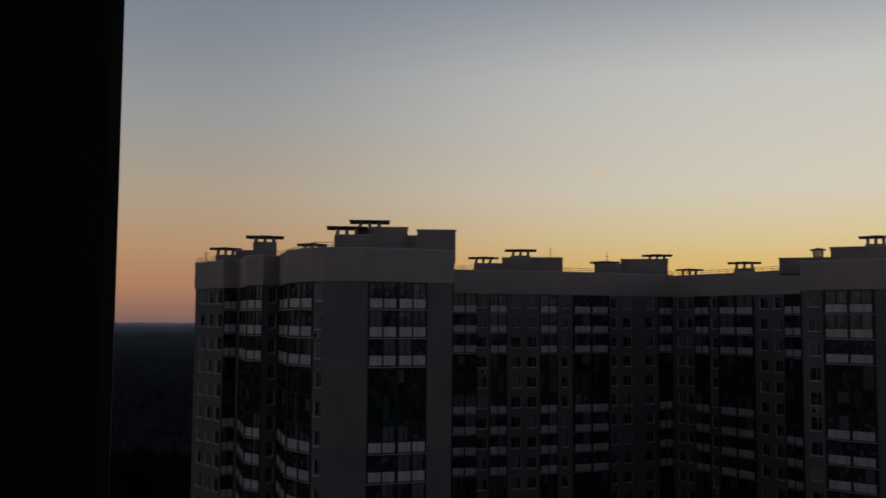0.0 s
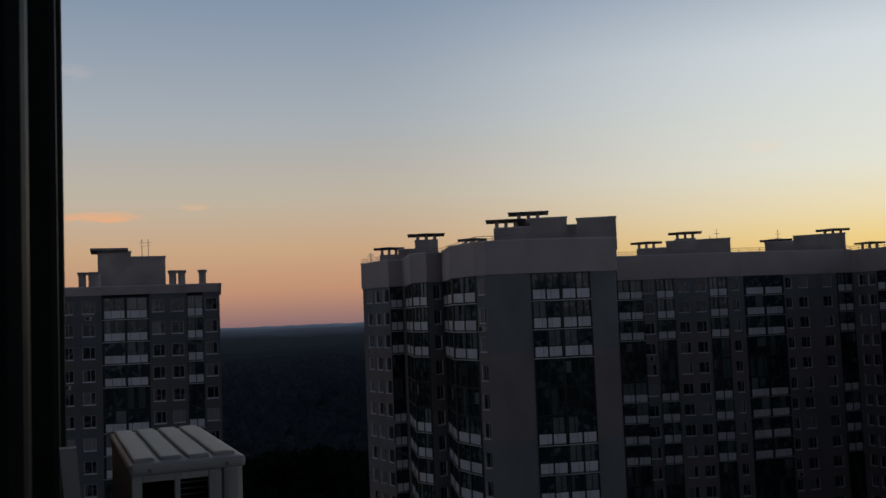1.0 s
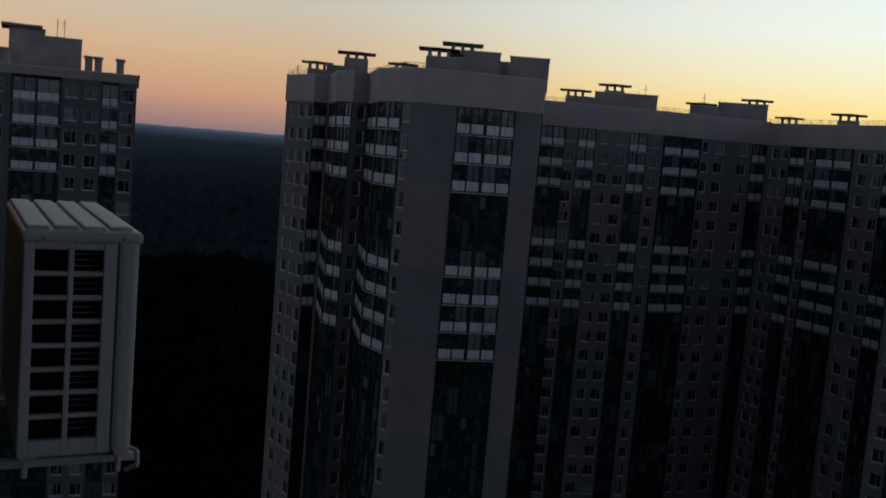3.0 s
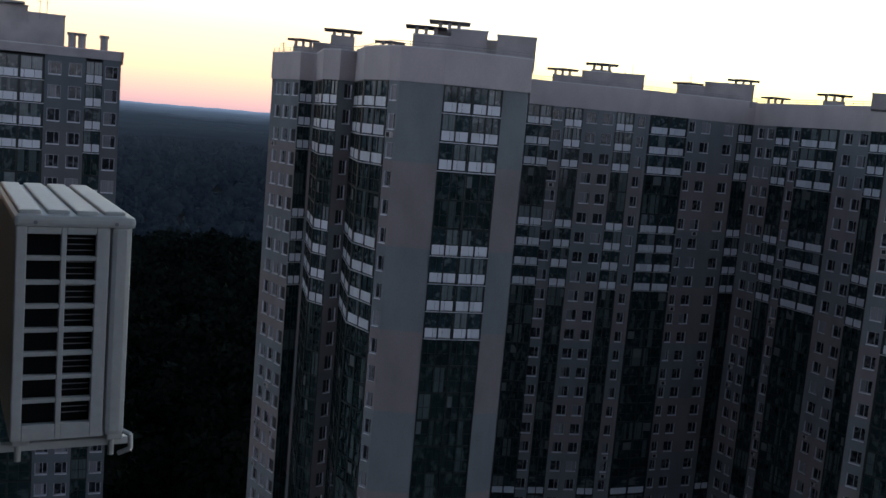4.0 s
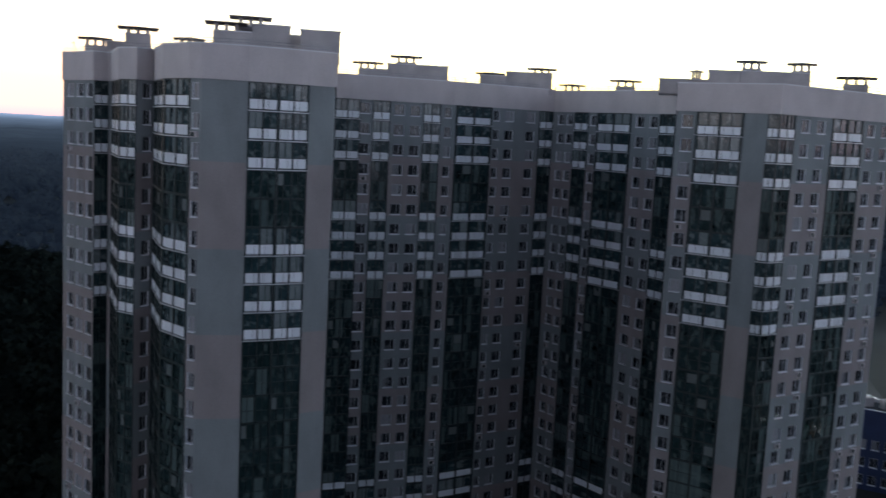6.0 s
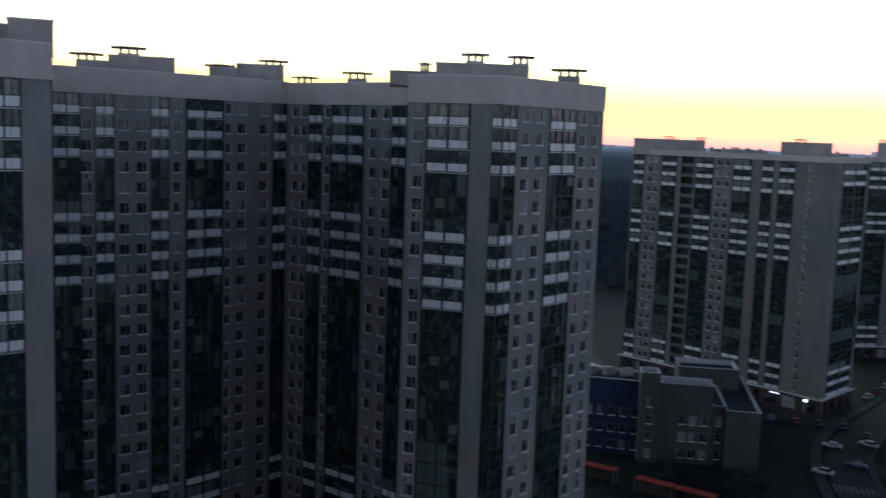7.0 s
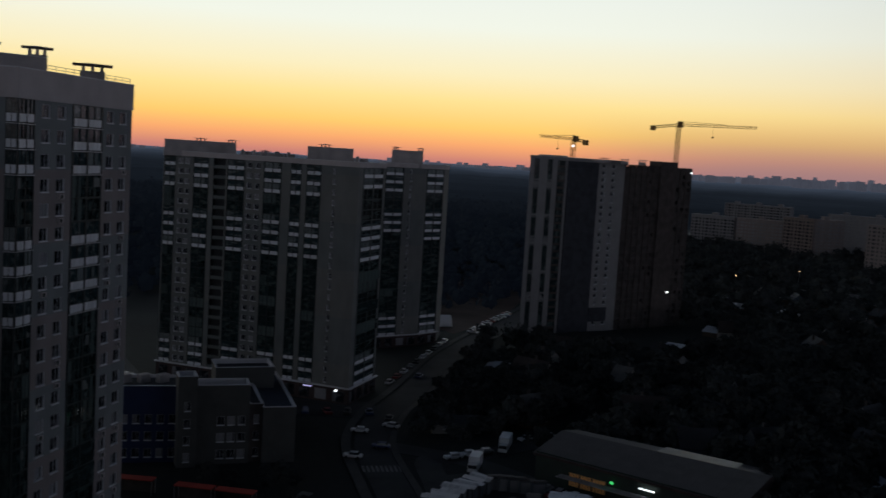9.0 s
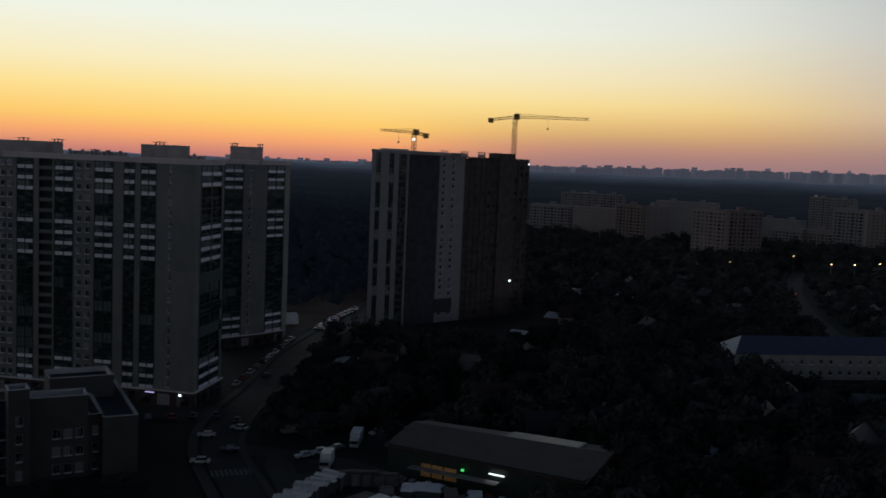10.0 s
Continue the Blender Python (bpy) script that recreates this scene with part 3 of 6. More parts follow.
# the corner tower at the other end
corner = empty("apartment_block", (52, 110, 0), "grey corner tower of flats with a pale plastered roof band", "building", GROUP)
cl = [pt(-20.34, 118.6), pt(-21.40, 117.8), pt(-24.03, 115.9), pt(-25.30, 115.0), pt(-25.90, 114.6), pt(-26.75, 117.0), pt(-31.76, 133.0)]
h = [Face(a, b) for a, b in zip(cl, cl[1:])]
facade(corner, Face(w2[-1], cl[0]), [], **NEAR)
facade(corner, h[0], cols_at(h[0], ("w", -20.93, 1.35)), **NEAR)
facade(corner, h[1], whole(h[1]), **NEAR)
facade(corner, h[2], [], **NEAR)
facade(corner, h[3], whole(h[3]), **NEAR)
facade(corner, h[4], whole(h[4]), **NEAR)
facade(corner, h[5], cols_at(h[5], ("w", -27.30), ("w", -28.10), ("b", -28.65, -30.22), ("w", -30.62), ("w", -31.30)), ac_rate=0.28, **NEAR)
parapet(corner, [w2[-1]] + cl, Z_BAND, Z_TOP)
b_corner = [cl[-1], pt(-31.6, 148), pt(-22.0, 140), w2[-1]]
roof_sheet(corner, cl + b_corner[1:], ROOF, back=b_corner)
roof_box(corner, -19.17, -22.0, 127, 0.0625, ROOF, 5)
mushroom(corner, -20.80, -21.64, 128, 0.0705, ROOF)
roof_box(corner, -21.86, -23.6, 121, 0.0722, ROOF, 6)
roof_box(corner, -23.6, -27.27, 122, 0.0722, ROOF, 6, turn=10)
mushroom(corner, -23.31, -25.01, 124, 0.0814, ROOF)
mushroom(corner, -26.00, -27.61, 126, 0.0803, ROOF)
mushroom(corner, -28.59, -30.67, 129, 0.0686, ROOF, 0.0622)
railing(corner, pt(-27.3, 119.5), pt(-31.6, 133), Z_TOP + 0.1, 0.7)


# ---------------------------------------------------------------- the tower by the wood
M_WOODWALL = banded("blue_grey_cladding", (0.135, 0.152, 0.162), (0.150, 0.150, 0.156), 16.8, 4.2)


def wood_bands(i):
    return i <= 4 or 6 <= i <= 8 or i in (12, 13, 14)


wood = empty("apartment_block", (-66, 110, 0), "grey tower block beside the wood with rooftop pipes", "building", "tower blocks")
ll = [pt(37.0, 131), pt(22.72, 127)]
lf = Face(*ll)
facade(wood, lf, cols_at(lf, ("w", 23.2), ("b", 24.55, 23.66), ("w", 25.08), ("w", 26.12), ("b", 29.15, 26.62), ("w", 29.86), ("w", 30.98),
                         ("b", 32.9, 32.0), ("w", 33.8), ("w", 35.2)), LEVEL, N_FLOORS, EYE + 4.1, wood_bands, mats=[M_WOODWALL, M_RECESS])
Z_WOOD = EYE + 4.1
back = [ll[1], pt(22.72, 143), pt(37, 150), ll[0]]
roof_sheet(wood, ll + [back[1], back[2]], Z_WOOD + 0.2, back=back)
parapet(wood, [ll[0], ll[1], pt(22.72, 143)], Z_WOOD, Z_WOOD + 1.0, out=0.12, mat=M_VENT)
roof_box(wood, 29.33, 27.55, 134, 0.0745, Z_WOOD + 0.2, 6)
bm = bmesh.new()
mm = turn_at(28.6, 133.2, Z_WOOD + 0.2)
box(bm, (-2.6, -0.6, 134 * 0.0745 - 4.2), (2.1, 6.6, 134 * 0.0745 - 3.9), mm, bevel=0.03)
part("lid", bm, M_CAP, wood)
roof_box(wood, 27.55, 25.68, 134, 0.0690, Z_WOOD + 0.2, 6)
for bb in (31.75, 30.15, 29.5, 25.3, 24.8, 23.65):
    bm = bmesh.new()
    p = pt(bb, 130.5)
    fat = 0.75 if bb in (29.5,) else 0.46
    tube(bm, (p.x, p.y, Z_WOOD), (p.x, p.y, Z_WOOD + 2.7), fat, 12)
    pipe = part("vent_pipe", bm, M_VENT, wood)
    bm = bmesh.new()
    tube(bm, (p.x, p.y, Z_WOOD + 2.7), (p.x, p.y, Z_WOOD + 3.05), fat * 1.3, 12)
    part("cap", bm, M_CAP, pipe)
for bb in (26.95, 26.6):
    antenna(wood, bb, 134, Z_WOOD + 4.5, 3.0)


# ---------------------------------------------------------------- the long block on the street and its neighbour
def mid_bands(i):
    return i <= 3 or 6 <= i <= 9 or i >= 19


M_MIDWALL = banded("grey_green_cladding", (0.180, 0.184, 0.175), (0.155, 0.168, 0.166), 25.2, 2.0)
M_DARKRED = material("dark_red_wall", (0.055, 0.036, 0.035), rough=0.8, vary=0.2)
mid = empty("apartment_block", (190, 215, 0), "long grey block of flats with white balcony rows beside the street", "building", "tower blocks")
NEARER = 0.925
ml = [pt(b, d * NEARER) for b, d in ((-33.55, 307), (-42.55, 279.5), (-44.70, 273.8), (-46.25, 292))]
e = [Face(a, b) for a, b in zip(ml, ml[1:])]
MT = dict(top1=EYE - 6.9, floors=21, z_top=EYE - 4.0, full=0, light=mid_bands, mats=[M_MIDWALL, M_RECESS], ac_rate=0.0)
ZN = EYE - 3.7
MN = dict(MT, top1=ZN - 2.9, z_top=ZN)


def mb(x):
    return -33.55 - (x - 148) * (44.70 - 33.55) / (806 - 148)


facade(mid, e[0], cols_at(e[0], ("b", mb(152), mb(187)), ("w", mb(205), 1.4), ("w", mb(226), 1.4), ("b", mb(246), mb(296)), ("o", mb(312), mb(352)),
                          ("b", mb(358), mb(416)), ("w", mb(432), 1.4), ("w", mb(459), 1.4), ("b", mb(480), mb(540)), ("b", mb(572), mb(608)), ("b", mb(626), mb(676))), **MN)
facade(mid, e[1], cols_at(e[1], ("w", mb(722), 0.8)), **MN)
facade(mid, e[2], cols_at(e[2], ("b", -44.95, -46.15)), **MN)
ZM = EYE - 4.0
parapet(mid, ml, ZN, ZN + 1.3, out=0.25)
b_mid = [ml[-1], pt(-36.0, 318 * NEARER), ml[0]]
roof_sheet(mid, ml + [b_mid[1]], ZN + 0.5, back=b_mid)
roof_box(mid, -33.56, -37.5, 303 * NEARER, 0.0025, ZN, 7)
mushroom(mid, -35.1, -36.0, 305 * NEARER, 0.0050, ZN)
mushroom(mid, -36.9, -37.7, 301 * NEARER, 0.0050, ZN)
roof_box(mid, -41.63, -44.3, 287 * NEARER, 0.0038, ZN, 7)
mushroom(mid, -42.2, -43.1, 288 * NEARER, 0.0065, ZN)
mushroom(mid, -38.8, -39.6, 296 * NEARER, -0.0035, ZN)
for k in range(18):
    bb = -37.9 - 0.22 * k if k < 14 else -44.3 - 0.25 * (k - 14)
    bm = bmesh.new()
    p = pt(bb, (294 - 0.6 * k) * NEARER)
    tube(bm, (p.x, p.y, ZN), (p.x, p.y, ZN + 2.3 + 0.5 * (k % 3 == 0)), 0.45 + 0.2 * (k % 4 == 1), 8)
    part("vent_pipe", bm, M_CAP, mid)


def podium(parent, faces, high):
    """The ground floor of shops: dark red wall, a row of dark shop windows and the pale ledge over it."""
    for fc in faces:
        bm = bmesh.new()
        box(bm, (-0.2, -0.2, 0), (fc.len + 0.2, 0.22, high), fc.m(0, 0))
        base = part("podium", bm, M_DARKRED, parent)
        bm = bmesh.new()
        box(bm, (-0.5, -0.1, high), (fc.len + 0.5, 0.75, high + 0.32), fc.m(0, 0))
        part("ledge", bm, M_COPING, base)
        n = max(1, int(fc.len / 4.2))
        for k in range(n):
            piece("shop_window", ME_PANE, base, fc.m(fc.len * (k + 0.18) / n, 0.6, 0.24, fc.len / n * 0.64, high - 1.4))


podium(mid, e, 4.3)

mid2 = empty("apartment_block", (240, 240, 0), "grey block of flats with white balconies behind the long block", "building", "tower blocks")
nl = [pt(-45.9, 330), pt(-48.6, 340), pt(-49.74, 347), pt(-50.0, 362)]
k1, k2, k3 = [Face(a, b) for a, b in zip(nl, nl[1:])]
facade(mid2, k1, cols_at(k1, ("b", -46.25, -47.35), ("w", -47.75, 0.9)), **MT)
facade(mid2, k2, cols_at(k2, ("b", -48.70, -49.70)), **MT)
facade(mid2, k3, [], **MT)
parapet(mid2, nl, ZM, ZM + 1.4, out=0.25)
podium(mid2, [k1, k2], 4.0)
b_m2 = [nl[-1], pt(-46.5, 352), nl[0]]
roof_sheet(mid2, nl + [b_m2[1]], ZM + 0.5, back=b_m2)
roof_box(mid2, -46.55, -48.35, 338, 0.0055, ZM, 7)
mushroom(mid2, -46.5, -47.1, 340, 0.0085, ZM)
mushroom(mid2, -48.0, -48.5, 340, 0.0085, ZM)

# ---------------------------------------------------------------- the block still being built, with its cranes
M_BRICK = material("dark_brick_infill", (0.075, 0.066, 0.062), rough=0.95, vary=0.3, fine=4)
M_NET = material("dark_safety_net", (0.052, 0.056, 0.066), rough=0.95, vary=0.2, fine=2)
M_SHELL = material("raw_concrete", (0.085, 0.071, 0.065), rough=0.95, vary=0.25)
M_WHITEWALL = material("pale_cladding", (0.27, 0.265, 0.265), rough=0.85, vary=0.08)
site = empty("apartment_block", (330, 215, 0), "unfinished tall block of flats, half clad, half bare concrete", "building", "tower blocks")


def never(i):
    return False


s0, s1, s2, s3 = pt(-54.74, 379), pt(-56.85, 386), pt(-60.25, 405), pt(-64.05, 436)
ST = dict(top1=EYE - 0.8, floors=24, light=never, ac_rate=0.0)
q0 = q = Face(s0, s1)
facade(site, q, cols_at(q, ("b", -55.0, -55.28), ("b", -55.78, -56.05), ("b", -56.35, -56.8)), z_top=EYE + 2.2, mats=[M_WHITEWALL, M_RECESS], **ST)
q = Face(s1, s2)
facade(site, q, cols_at(q, ("w", -59.05, 1.6), ("w", -59.60, 1.6)), z_top=EYE + 2.2, mats=[M_WHITEWALL, M_RECESS], **ST)
for i in range(6):  # white crossbars between the tall window slots of the clad end
    for b0, b1 in ((-55.0, -55.28), (-55.78, -56.05)):
        ua, ub = sorted((q0.u(b0), q0.u(b1)))
        bm = bmesh.new()
        box(bm, (0, -0.3, 0), (ub - ua, 0.06, 1.5 if i % 2 else 3.9), q0.m(ua, EYE - 9.6 - FLOOR * 4 * i))
        part("crossbar", bm, M_WHITEWALL, site)
for i in range(24):  # balcony edges in the last stack
    ua, ub = sorted((q0.u(-56.35), q0.u(-56.8)))
    bm = bmesh.new()
    box(bm, (0, 0.05, 0), (ub - ua, 0.35, 0.9), q0.m(ua, EYE - 0.8 - FLOOR * i))
    part("balcony_panel", bm, M_SHELL, site)
qq = Face(s1, s2)
ua, ub = sorted((qq.u(-56.95), qq.u(-58.7)))
for i in range(25):
    bm = bmesh.new()
    box(bm, (0, 0, 0.0), (ub - ua, 0.5, 2.79), qq.m(ua, EYE - 0.8 - FLOOR * i, 0.05))
    part("infill_wall", bm, M_NET, site)
ua, ub = sorted((qq.u(-58.75), qq.u(-59.75)))
bm = bmesh.new()
box(bm, (0, 0, 0.0), (ub - ua, 0.25, 5.8), qq.m(ua, EYE - 0.8 - FLOOR * 22.2))
part("unclad_patch", bm, M_NET, site)
q = Face(s2, s3)
for i in range(25):
    bm = bmesh.new()
    box(bm, (0, -14, 0), (q.len, 0.06, 0.28), q.m(0, EYE - 0.8 - FLOOR * i + 2.6))
    part("floor_slab", bm, M_SHELL, site)
for k in range(13):
    bm = bmesh.new()
    box(bm, (-0.3, -0.9, 0), (0.3, 0.03, EYE + 1.5), q.m(0.4 + (q.len - 0.8) * k / 12, 0))
    part("column", bm, M_SHELL, site)
rr = random.Random(3)
for k in range(12):  # block infill with the odd bay or window left open
    wd = q.len / 12 - 0.6
    low = EYE - 0.8 - FLOOR * 24 + 0.09
    vs = [z for i in range(25) for z in (FLOOR * i, FLOOR * i + 0.9, FLOOR * i + 2.5)] + [FLOOR * 25 - 0.4]
    shut = {(i, j): rr.random() < (0.85 if i != 1 else 0.72) for i in range(3) for j in range(25)}
    me = plate("infill_wall", [0, wd * 0.35, wd * 0.7, wd], vs, lambda i, j: None if j % 3 == 1 and i == 1 and not shut[i, j // 3] else 0.15, M_BRICK, back=-0.15)
    piece("infill_wall", me, site, q.m(q.len * k / 12 + 0.3, low, -0.4))
bm = bmesh.new()
box(bm, (q.len * 0.50, -6, 0), (q.len * 0.74, 0.9, EYE + 4.2), q.m(0, 0))
part("stair_shaft", bm, M_SHELL, site)
bm = bmesh.new()
box(bm, (0, -14, 0), (q.len, -12, EYE + 1.4), q.m(0, 0))
part("core_wall", bm, M_BRICK, site)
bm = bmesh.new()
box(bm, (-0.4, -12, 0), (0, -0.9, EYE + 1.4), q.m(q.len, 0))
part("core_wall", bm, M_BRICK, site)
parapet(site, [s0, s1, s2], EYE + 2.2, EYE + 3.3, out=0.1, mat=M_WHITEWALL)
b_site = [s2, pt(-60.0, 425), pt(-55.5, 400), s0]
roof_sheet(site, [s0, s1, s2, b_site[1], b_site[2]], EYE + 2.5, back=b_site)
roof_box(site, -55.2, -56.9, 386, 0.0100, EYE + 2, 6)
roof_box(site, -57.8, -59.4, 394, 0.0075, EYE + 2, 6)
for bb in (-59.0, -60.2, -61.2):
    mushroom(site, bb + 0.35, bb - 0.35, 400, 0.0100, EYE + 2)
roof_box(site, -61.8, -63.0, 428, 0.0080, EYE + 1, 5)


M_CRANE = material("crane_steel_paint", (0.40, 0.24, 0.08), rough=0.6, metal=0.3, vary=0.2)


def lattice(bm, a, b, half, bays, r=0.09):
    """A square lattice beam from a to b."""
    a, b = Vector(a), Vector(b)
    d = (b - a).normalized()
    s = d.cross(Vector((0, 0, 1)))
    s = Vector((1, 0, 0)) if s.length < 0.1 else s.normalized()
    t = d.cross(s).normalized()
    cs = [(s * i + t * j) * half for i, j in ((-1, -1), (1, -1), (1, 1), (-1, 1))]
    for c in cs:
        tube(bm, a + c, b + c, r, 4)
    for k in range(bays):
        p0, p1 = a.lerp(b, k / bays), a.lerp(b, (k + 1) / bays)
        for i in range(4):
            tube(bm, p0 + cs[i], p1 + cs[(i + 1) % 4], r * 0.6, 3)
            tube(bm, p0 + cs[i], p0 + cs[(i + 1) % 4], r * 0.6, 3)


def crane(bearing, d, top, jib, tail, label):
    """A tower crane: mast, jib, counter-jib with ballast, cab, trolley and hook."""
    p = pt(bearing, d)
    z = EYE + d * top
    c = empty("tower_crane", (p.x, p.y, 0), label, "crane", "construction cranes")
    bm = bmesh.new()
    lattice(bm, (p.x, p.y, 0), (p.x, p.y, z), 0.75, 36, 0.13)
    part("mast", bm, M_CRANE, c)
    j, k = Vector((*pt(*jib[:2]), EYE + jib[1] * jib[2])), Vector((*pt(*tail[:2]), EYE + tail[1] * tail[2]))
    bm = bmesh.new()
    lattice(bm, (p.x, p.y, z + 0.6), j, 0.5, 24, 0.075)
    tube(bm, (p.x, p.y, z + 2.1), (Vector((p.x, p.y, z)).lerp(j, 0.6)) + Vector((0, 0, 1)), 0.08, 4)
    part("jib", bm, M_CRANE, c)
    bm = bmesh.new()
    lattice(bm, (p.x, p.y, z + 0.6), k, 0.5, 6, 0.11)
    part("counter_jib", bm, M_CRANE, c)
    bm = bmesh.new()
    box(bm, (-1.0, -0.9, -1.4), (1.0, 0.9, 0.7), Matrix.Translation(k), bevel=0.1)
    part("ballast", bm, M_CRANE, c)
    bm = bmesh.new()
    tube(bm, (p.x, p.y, z), (p.x, p.y, z + 2.2), 0.9, 4, 0.3)
    box(bm, (-1.0, -1.0, -0.5), (1.0, 1.0, 2.0), Matrix.Translation((p.x + 1.4, p.y, z)), bevel=0.1)
    part("cab", bm, M_CRANE, c)
    q = Vector((p.x, p.y, z + 0.4)).lerp(j, 0.45)
    bm = bmesh.new()
    tube(bm, q, q - Vector((0, 0, 4.4)), 0.05, 4)
    box(bm, (-0.35, -0.35, -5.2), (0.35, 0.35, -4.4), Matrix.Translation(q), bevel=0.1)
    part("hook_block", bm, M_CRANE, c)


crane(-57.17, 420, 0.0262, (-55.23, 455, 0.0290), (-57.87, 412, 0.0255), "tower crane over the unfinished block, its jib turned away")
crane(-63.08, 445, 0.0462, (-67.37, 440, 0.0480), (-61.65, 447, 0.0440), "tower crane with a long level jib")


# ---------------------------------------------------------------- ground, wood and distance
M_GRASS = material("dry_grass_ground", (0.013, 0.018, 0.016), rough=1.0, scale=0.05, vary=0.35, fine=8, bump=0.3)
# darker copy of the foliage: the near wood's dusk gloom is in the colour
M_DIMLEAF = material("dimmed_wood_foliage", (0.016, 0.021, 0.018), rough=0.95, scale=0.15, vary=0.4, fine=14, bump=0.4, spec=0.0)
M_LEAF = material("dark_foliage", (0.056, 0.061, 0.060), rough=0.95, scale=0.15, vary=0.4, fine=14, bump=0.4, spec=0.0)
M_ASPHALT = material("asphalt", (0.035, 0.036, 0.038), rough=0.9, scale=0.4, vary=0.25, fine=10)
M_KERB = material("concrete_kerb", (0.055, 0.054, 0.053), rough=0.9, vary=0.15)
M_COPINGPATH = material("worn_concrete_path", (0.13, 0.13, 0.125), rough=0.9, vary=0.2)
M_PAINT = material("road_paint", (0.15, 0.15, 0.15), rough=0.8, vary=0.2)
M_DIRT = material("bare_earth", (0.085, 0.052, 0.040), rough=1.0, scale=0.15, vary=0.3, fine=5, bump=0.3)

bm = bmesh.new()
bmesh.ops.create_circle(bm, cap_ends=True, segments=96, radius=4900)
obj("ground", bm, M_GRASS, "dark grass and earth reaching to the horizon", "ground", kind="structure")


def far_haze_material(name, color, glow, lo, hi, near_glow):
    """Distant land with the evening haze painted in as emission: the farther, the bluer."""
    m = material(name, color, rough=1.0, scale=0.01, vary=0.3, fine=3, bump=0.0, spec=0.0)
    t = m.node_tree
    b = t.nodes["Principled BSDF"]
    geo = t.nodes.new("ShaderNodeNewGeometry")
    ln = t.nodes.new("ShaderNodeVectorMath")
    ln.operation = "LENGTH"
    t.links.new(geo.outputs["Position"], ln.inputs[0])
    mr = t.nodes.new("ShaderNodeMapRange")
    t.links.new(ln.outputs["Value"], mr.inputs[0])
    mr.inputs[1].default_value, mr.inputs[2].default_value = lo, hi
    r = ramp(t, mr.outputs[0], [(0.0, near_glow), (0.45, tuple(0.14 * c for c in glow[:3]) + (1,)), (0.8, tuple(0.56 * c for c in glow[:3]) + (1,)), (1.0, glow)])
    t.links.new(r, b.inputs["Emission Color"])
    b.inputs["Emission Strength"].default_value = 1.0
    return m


M_FAR = far_haze_material("far_wood_haze_glow", (0.034, 0.042, 0.043), (0.062, 0.080, 0.122, 1), 800, 4700, (0.001, 0.0015, 0.003, 1))


def canopy(name, label, count, inside, size, seed, mat, kind="stuff", flat_z=0.75, lift=0.0, leaves=40):
    """A crowd of tree crowns as one mesh: each a small dark core with many leaf clumps set unevenly on lumpy limbs."""
    r = np.random.RandomState(seed)
    b = bmesh.new()
    bmesh.ops.create_icosphere(b, subdivisions=1, radius=1.0)
    base = np.array([v.co[:] for v in b.verts])
    tris = np.array([[v.index for v in f.verts] for f in b.faces])
    b.free()
    vs, fs, at = [], [], 0
    for i in range(count):
        p = inside(r)
        if p is None:
            continue
        s = size * (0.6 + 0.8 * r.rand()) * (1 + p[2] if len(p) > 2 else 1)
        tall = flat_z + 0.5 * r.rand()
        grow = np.array([s, s, s * tall])
        mid = np.array([p[0], p[1], s * (0.9 + 0.8 * r.rand()) + lift])
        lumps = r.randn(6, 3)
        lumps /= np.linalg.norm(lumps, axis=1)[:, None]
        vs.append(base * grow * 0.72 * (1 + 0.2 * r.randn(len(base)))[:, None] + mid)
        fs.append(tris + at)
        at += len(base)
        if leaves:
            d = r.randn(leaves, 3)
            d[:, 2] = np.abs(d[:, 2]) * 1.1 - 0.35
            d /= np.linalg.norm(d, axis=1)[:, None]
            k = 0.72 + 0.36 * np.max(d @ lumps.T, axis=1) + 0.08 * r.randn(leaves)
            c = d * k[:, None] * grow + mid
            w = s * (0.16 + 0.16 * r.rand(leaves, 1))
            a = r.randn(leaves, 3)
            a /= np.linalg.norm(a, axis=1)[:, None]
            e = np.cross(a, d + 0.7 * r.randn(leaves, 3))
            e /= np.linalg.norm(e, axis=1)[:, None] + 1e-6
            tri = np.stack((c - a * w - e * w * 0.6, c + a * w - e * w * 0.5, c + e * w * 1.1), axis=1).reshape(-1, 3)
            vs.append(tri)
            fs.append(np.arange(len(tri)).reshape(-1, 3) + at)
            at += len(tri)
    me = bpy.data.meshes.new(name)
    me.from_pydata(np.concatenate(vs).tolist(), [], np.concatenate(fs).tolist())
    me.materials.append(mat)
    return tagged(new(name, me), label, "trees", kind=kind)


def sector(b0, b1, d0, d1):
    """Even scatter over a sector seen from the house."""
    def f(r):
        b, d = b0 + (b1 - b0) * r.rand(), math.sqrt(d0 * d0 + (d1 * d1 - d0 * d0) * r.rand())
        p = pt(b, d)
        return p.x, p.y, d / 900
    return f


canopy("wood", "dark leafy edge of the wood", 1500, sector(5, 41, 156, 262), 2.5, 1, M_DIMLEAF, leaves=150)
canopy("wood", "dark dense wood behind the blocks", 3600, sector(5, 41, 258, 430), 2.4, 3, M_DIMLEAF, leaves=45)
# these crowns share M_FAR, so they carry its painted haze glow
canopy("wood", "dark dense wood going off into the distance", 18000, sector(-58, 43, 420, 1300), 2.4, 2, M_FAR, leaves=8)
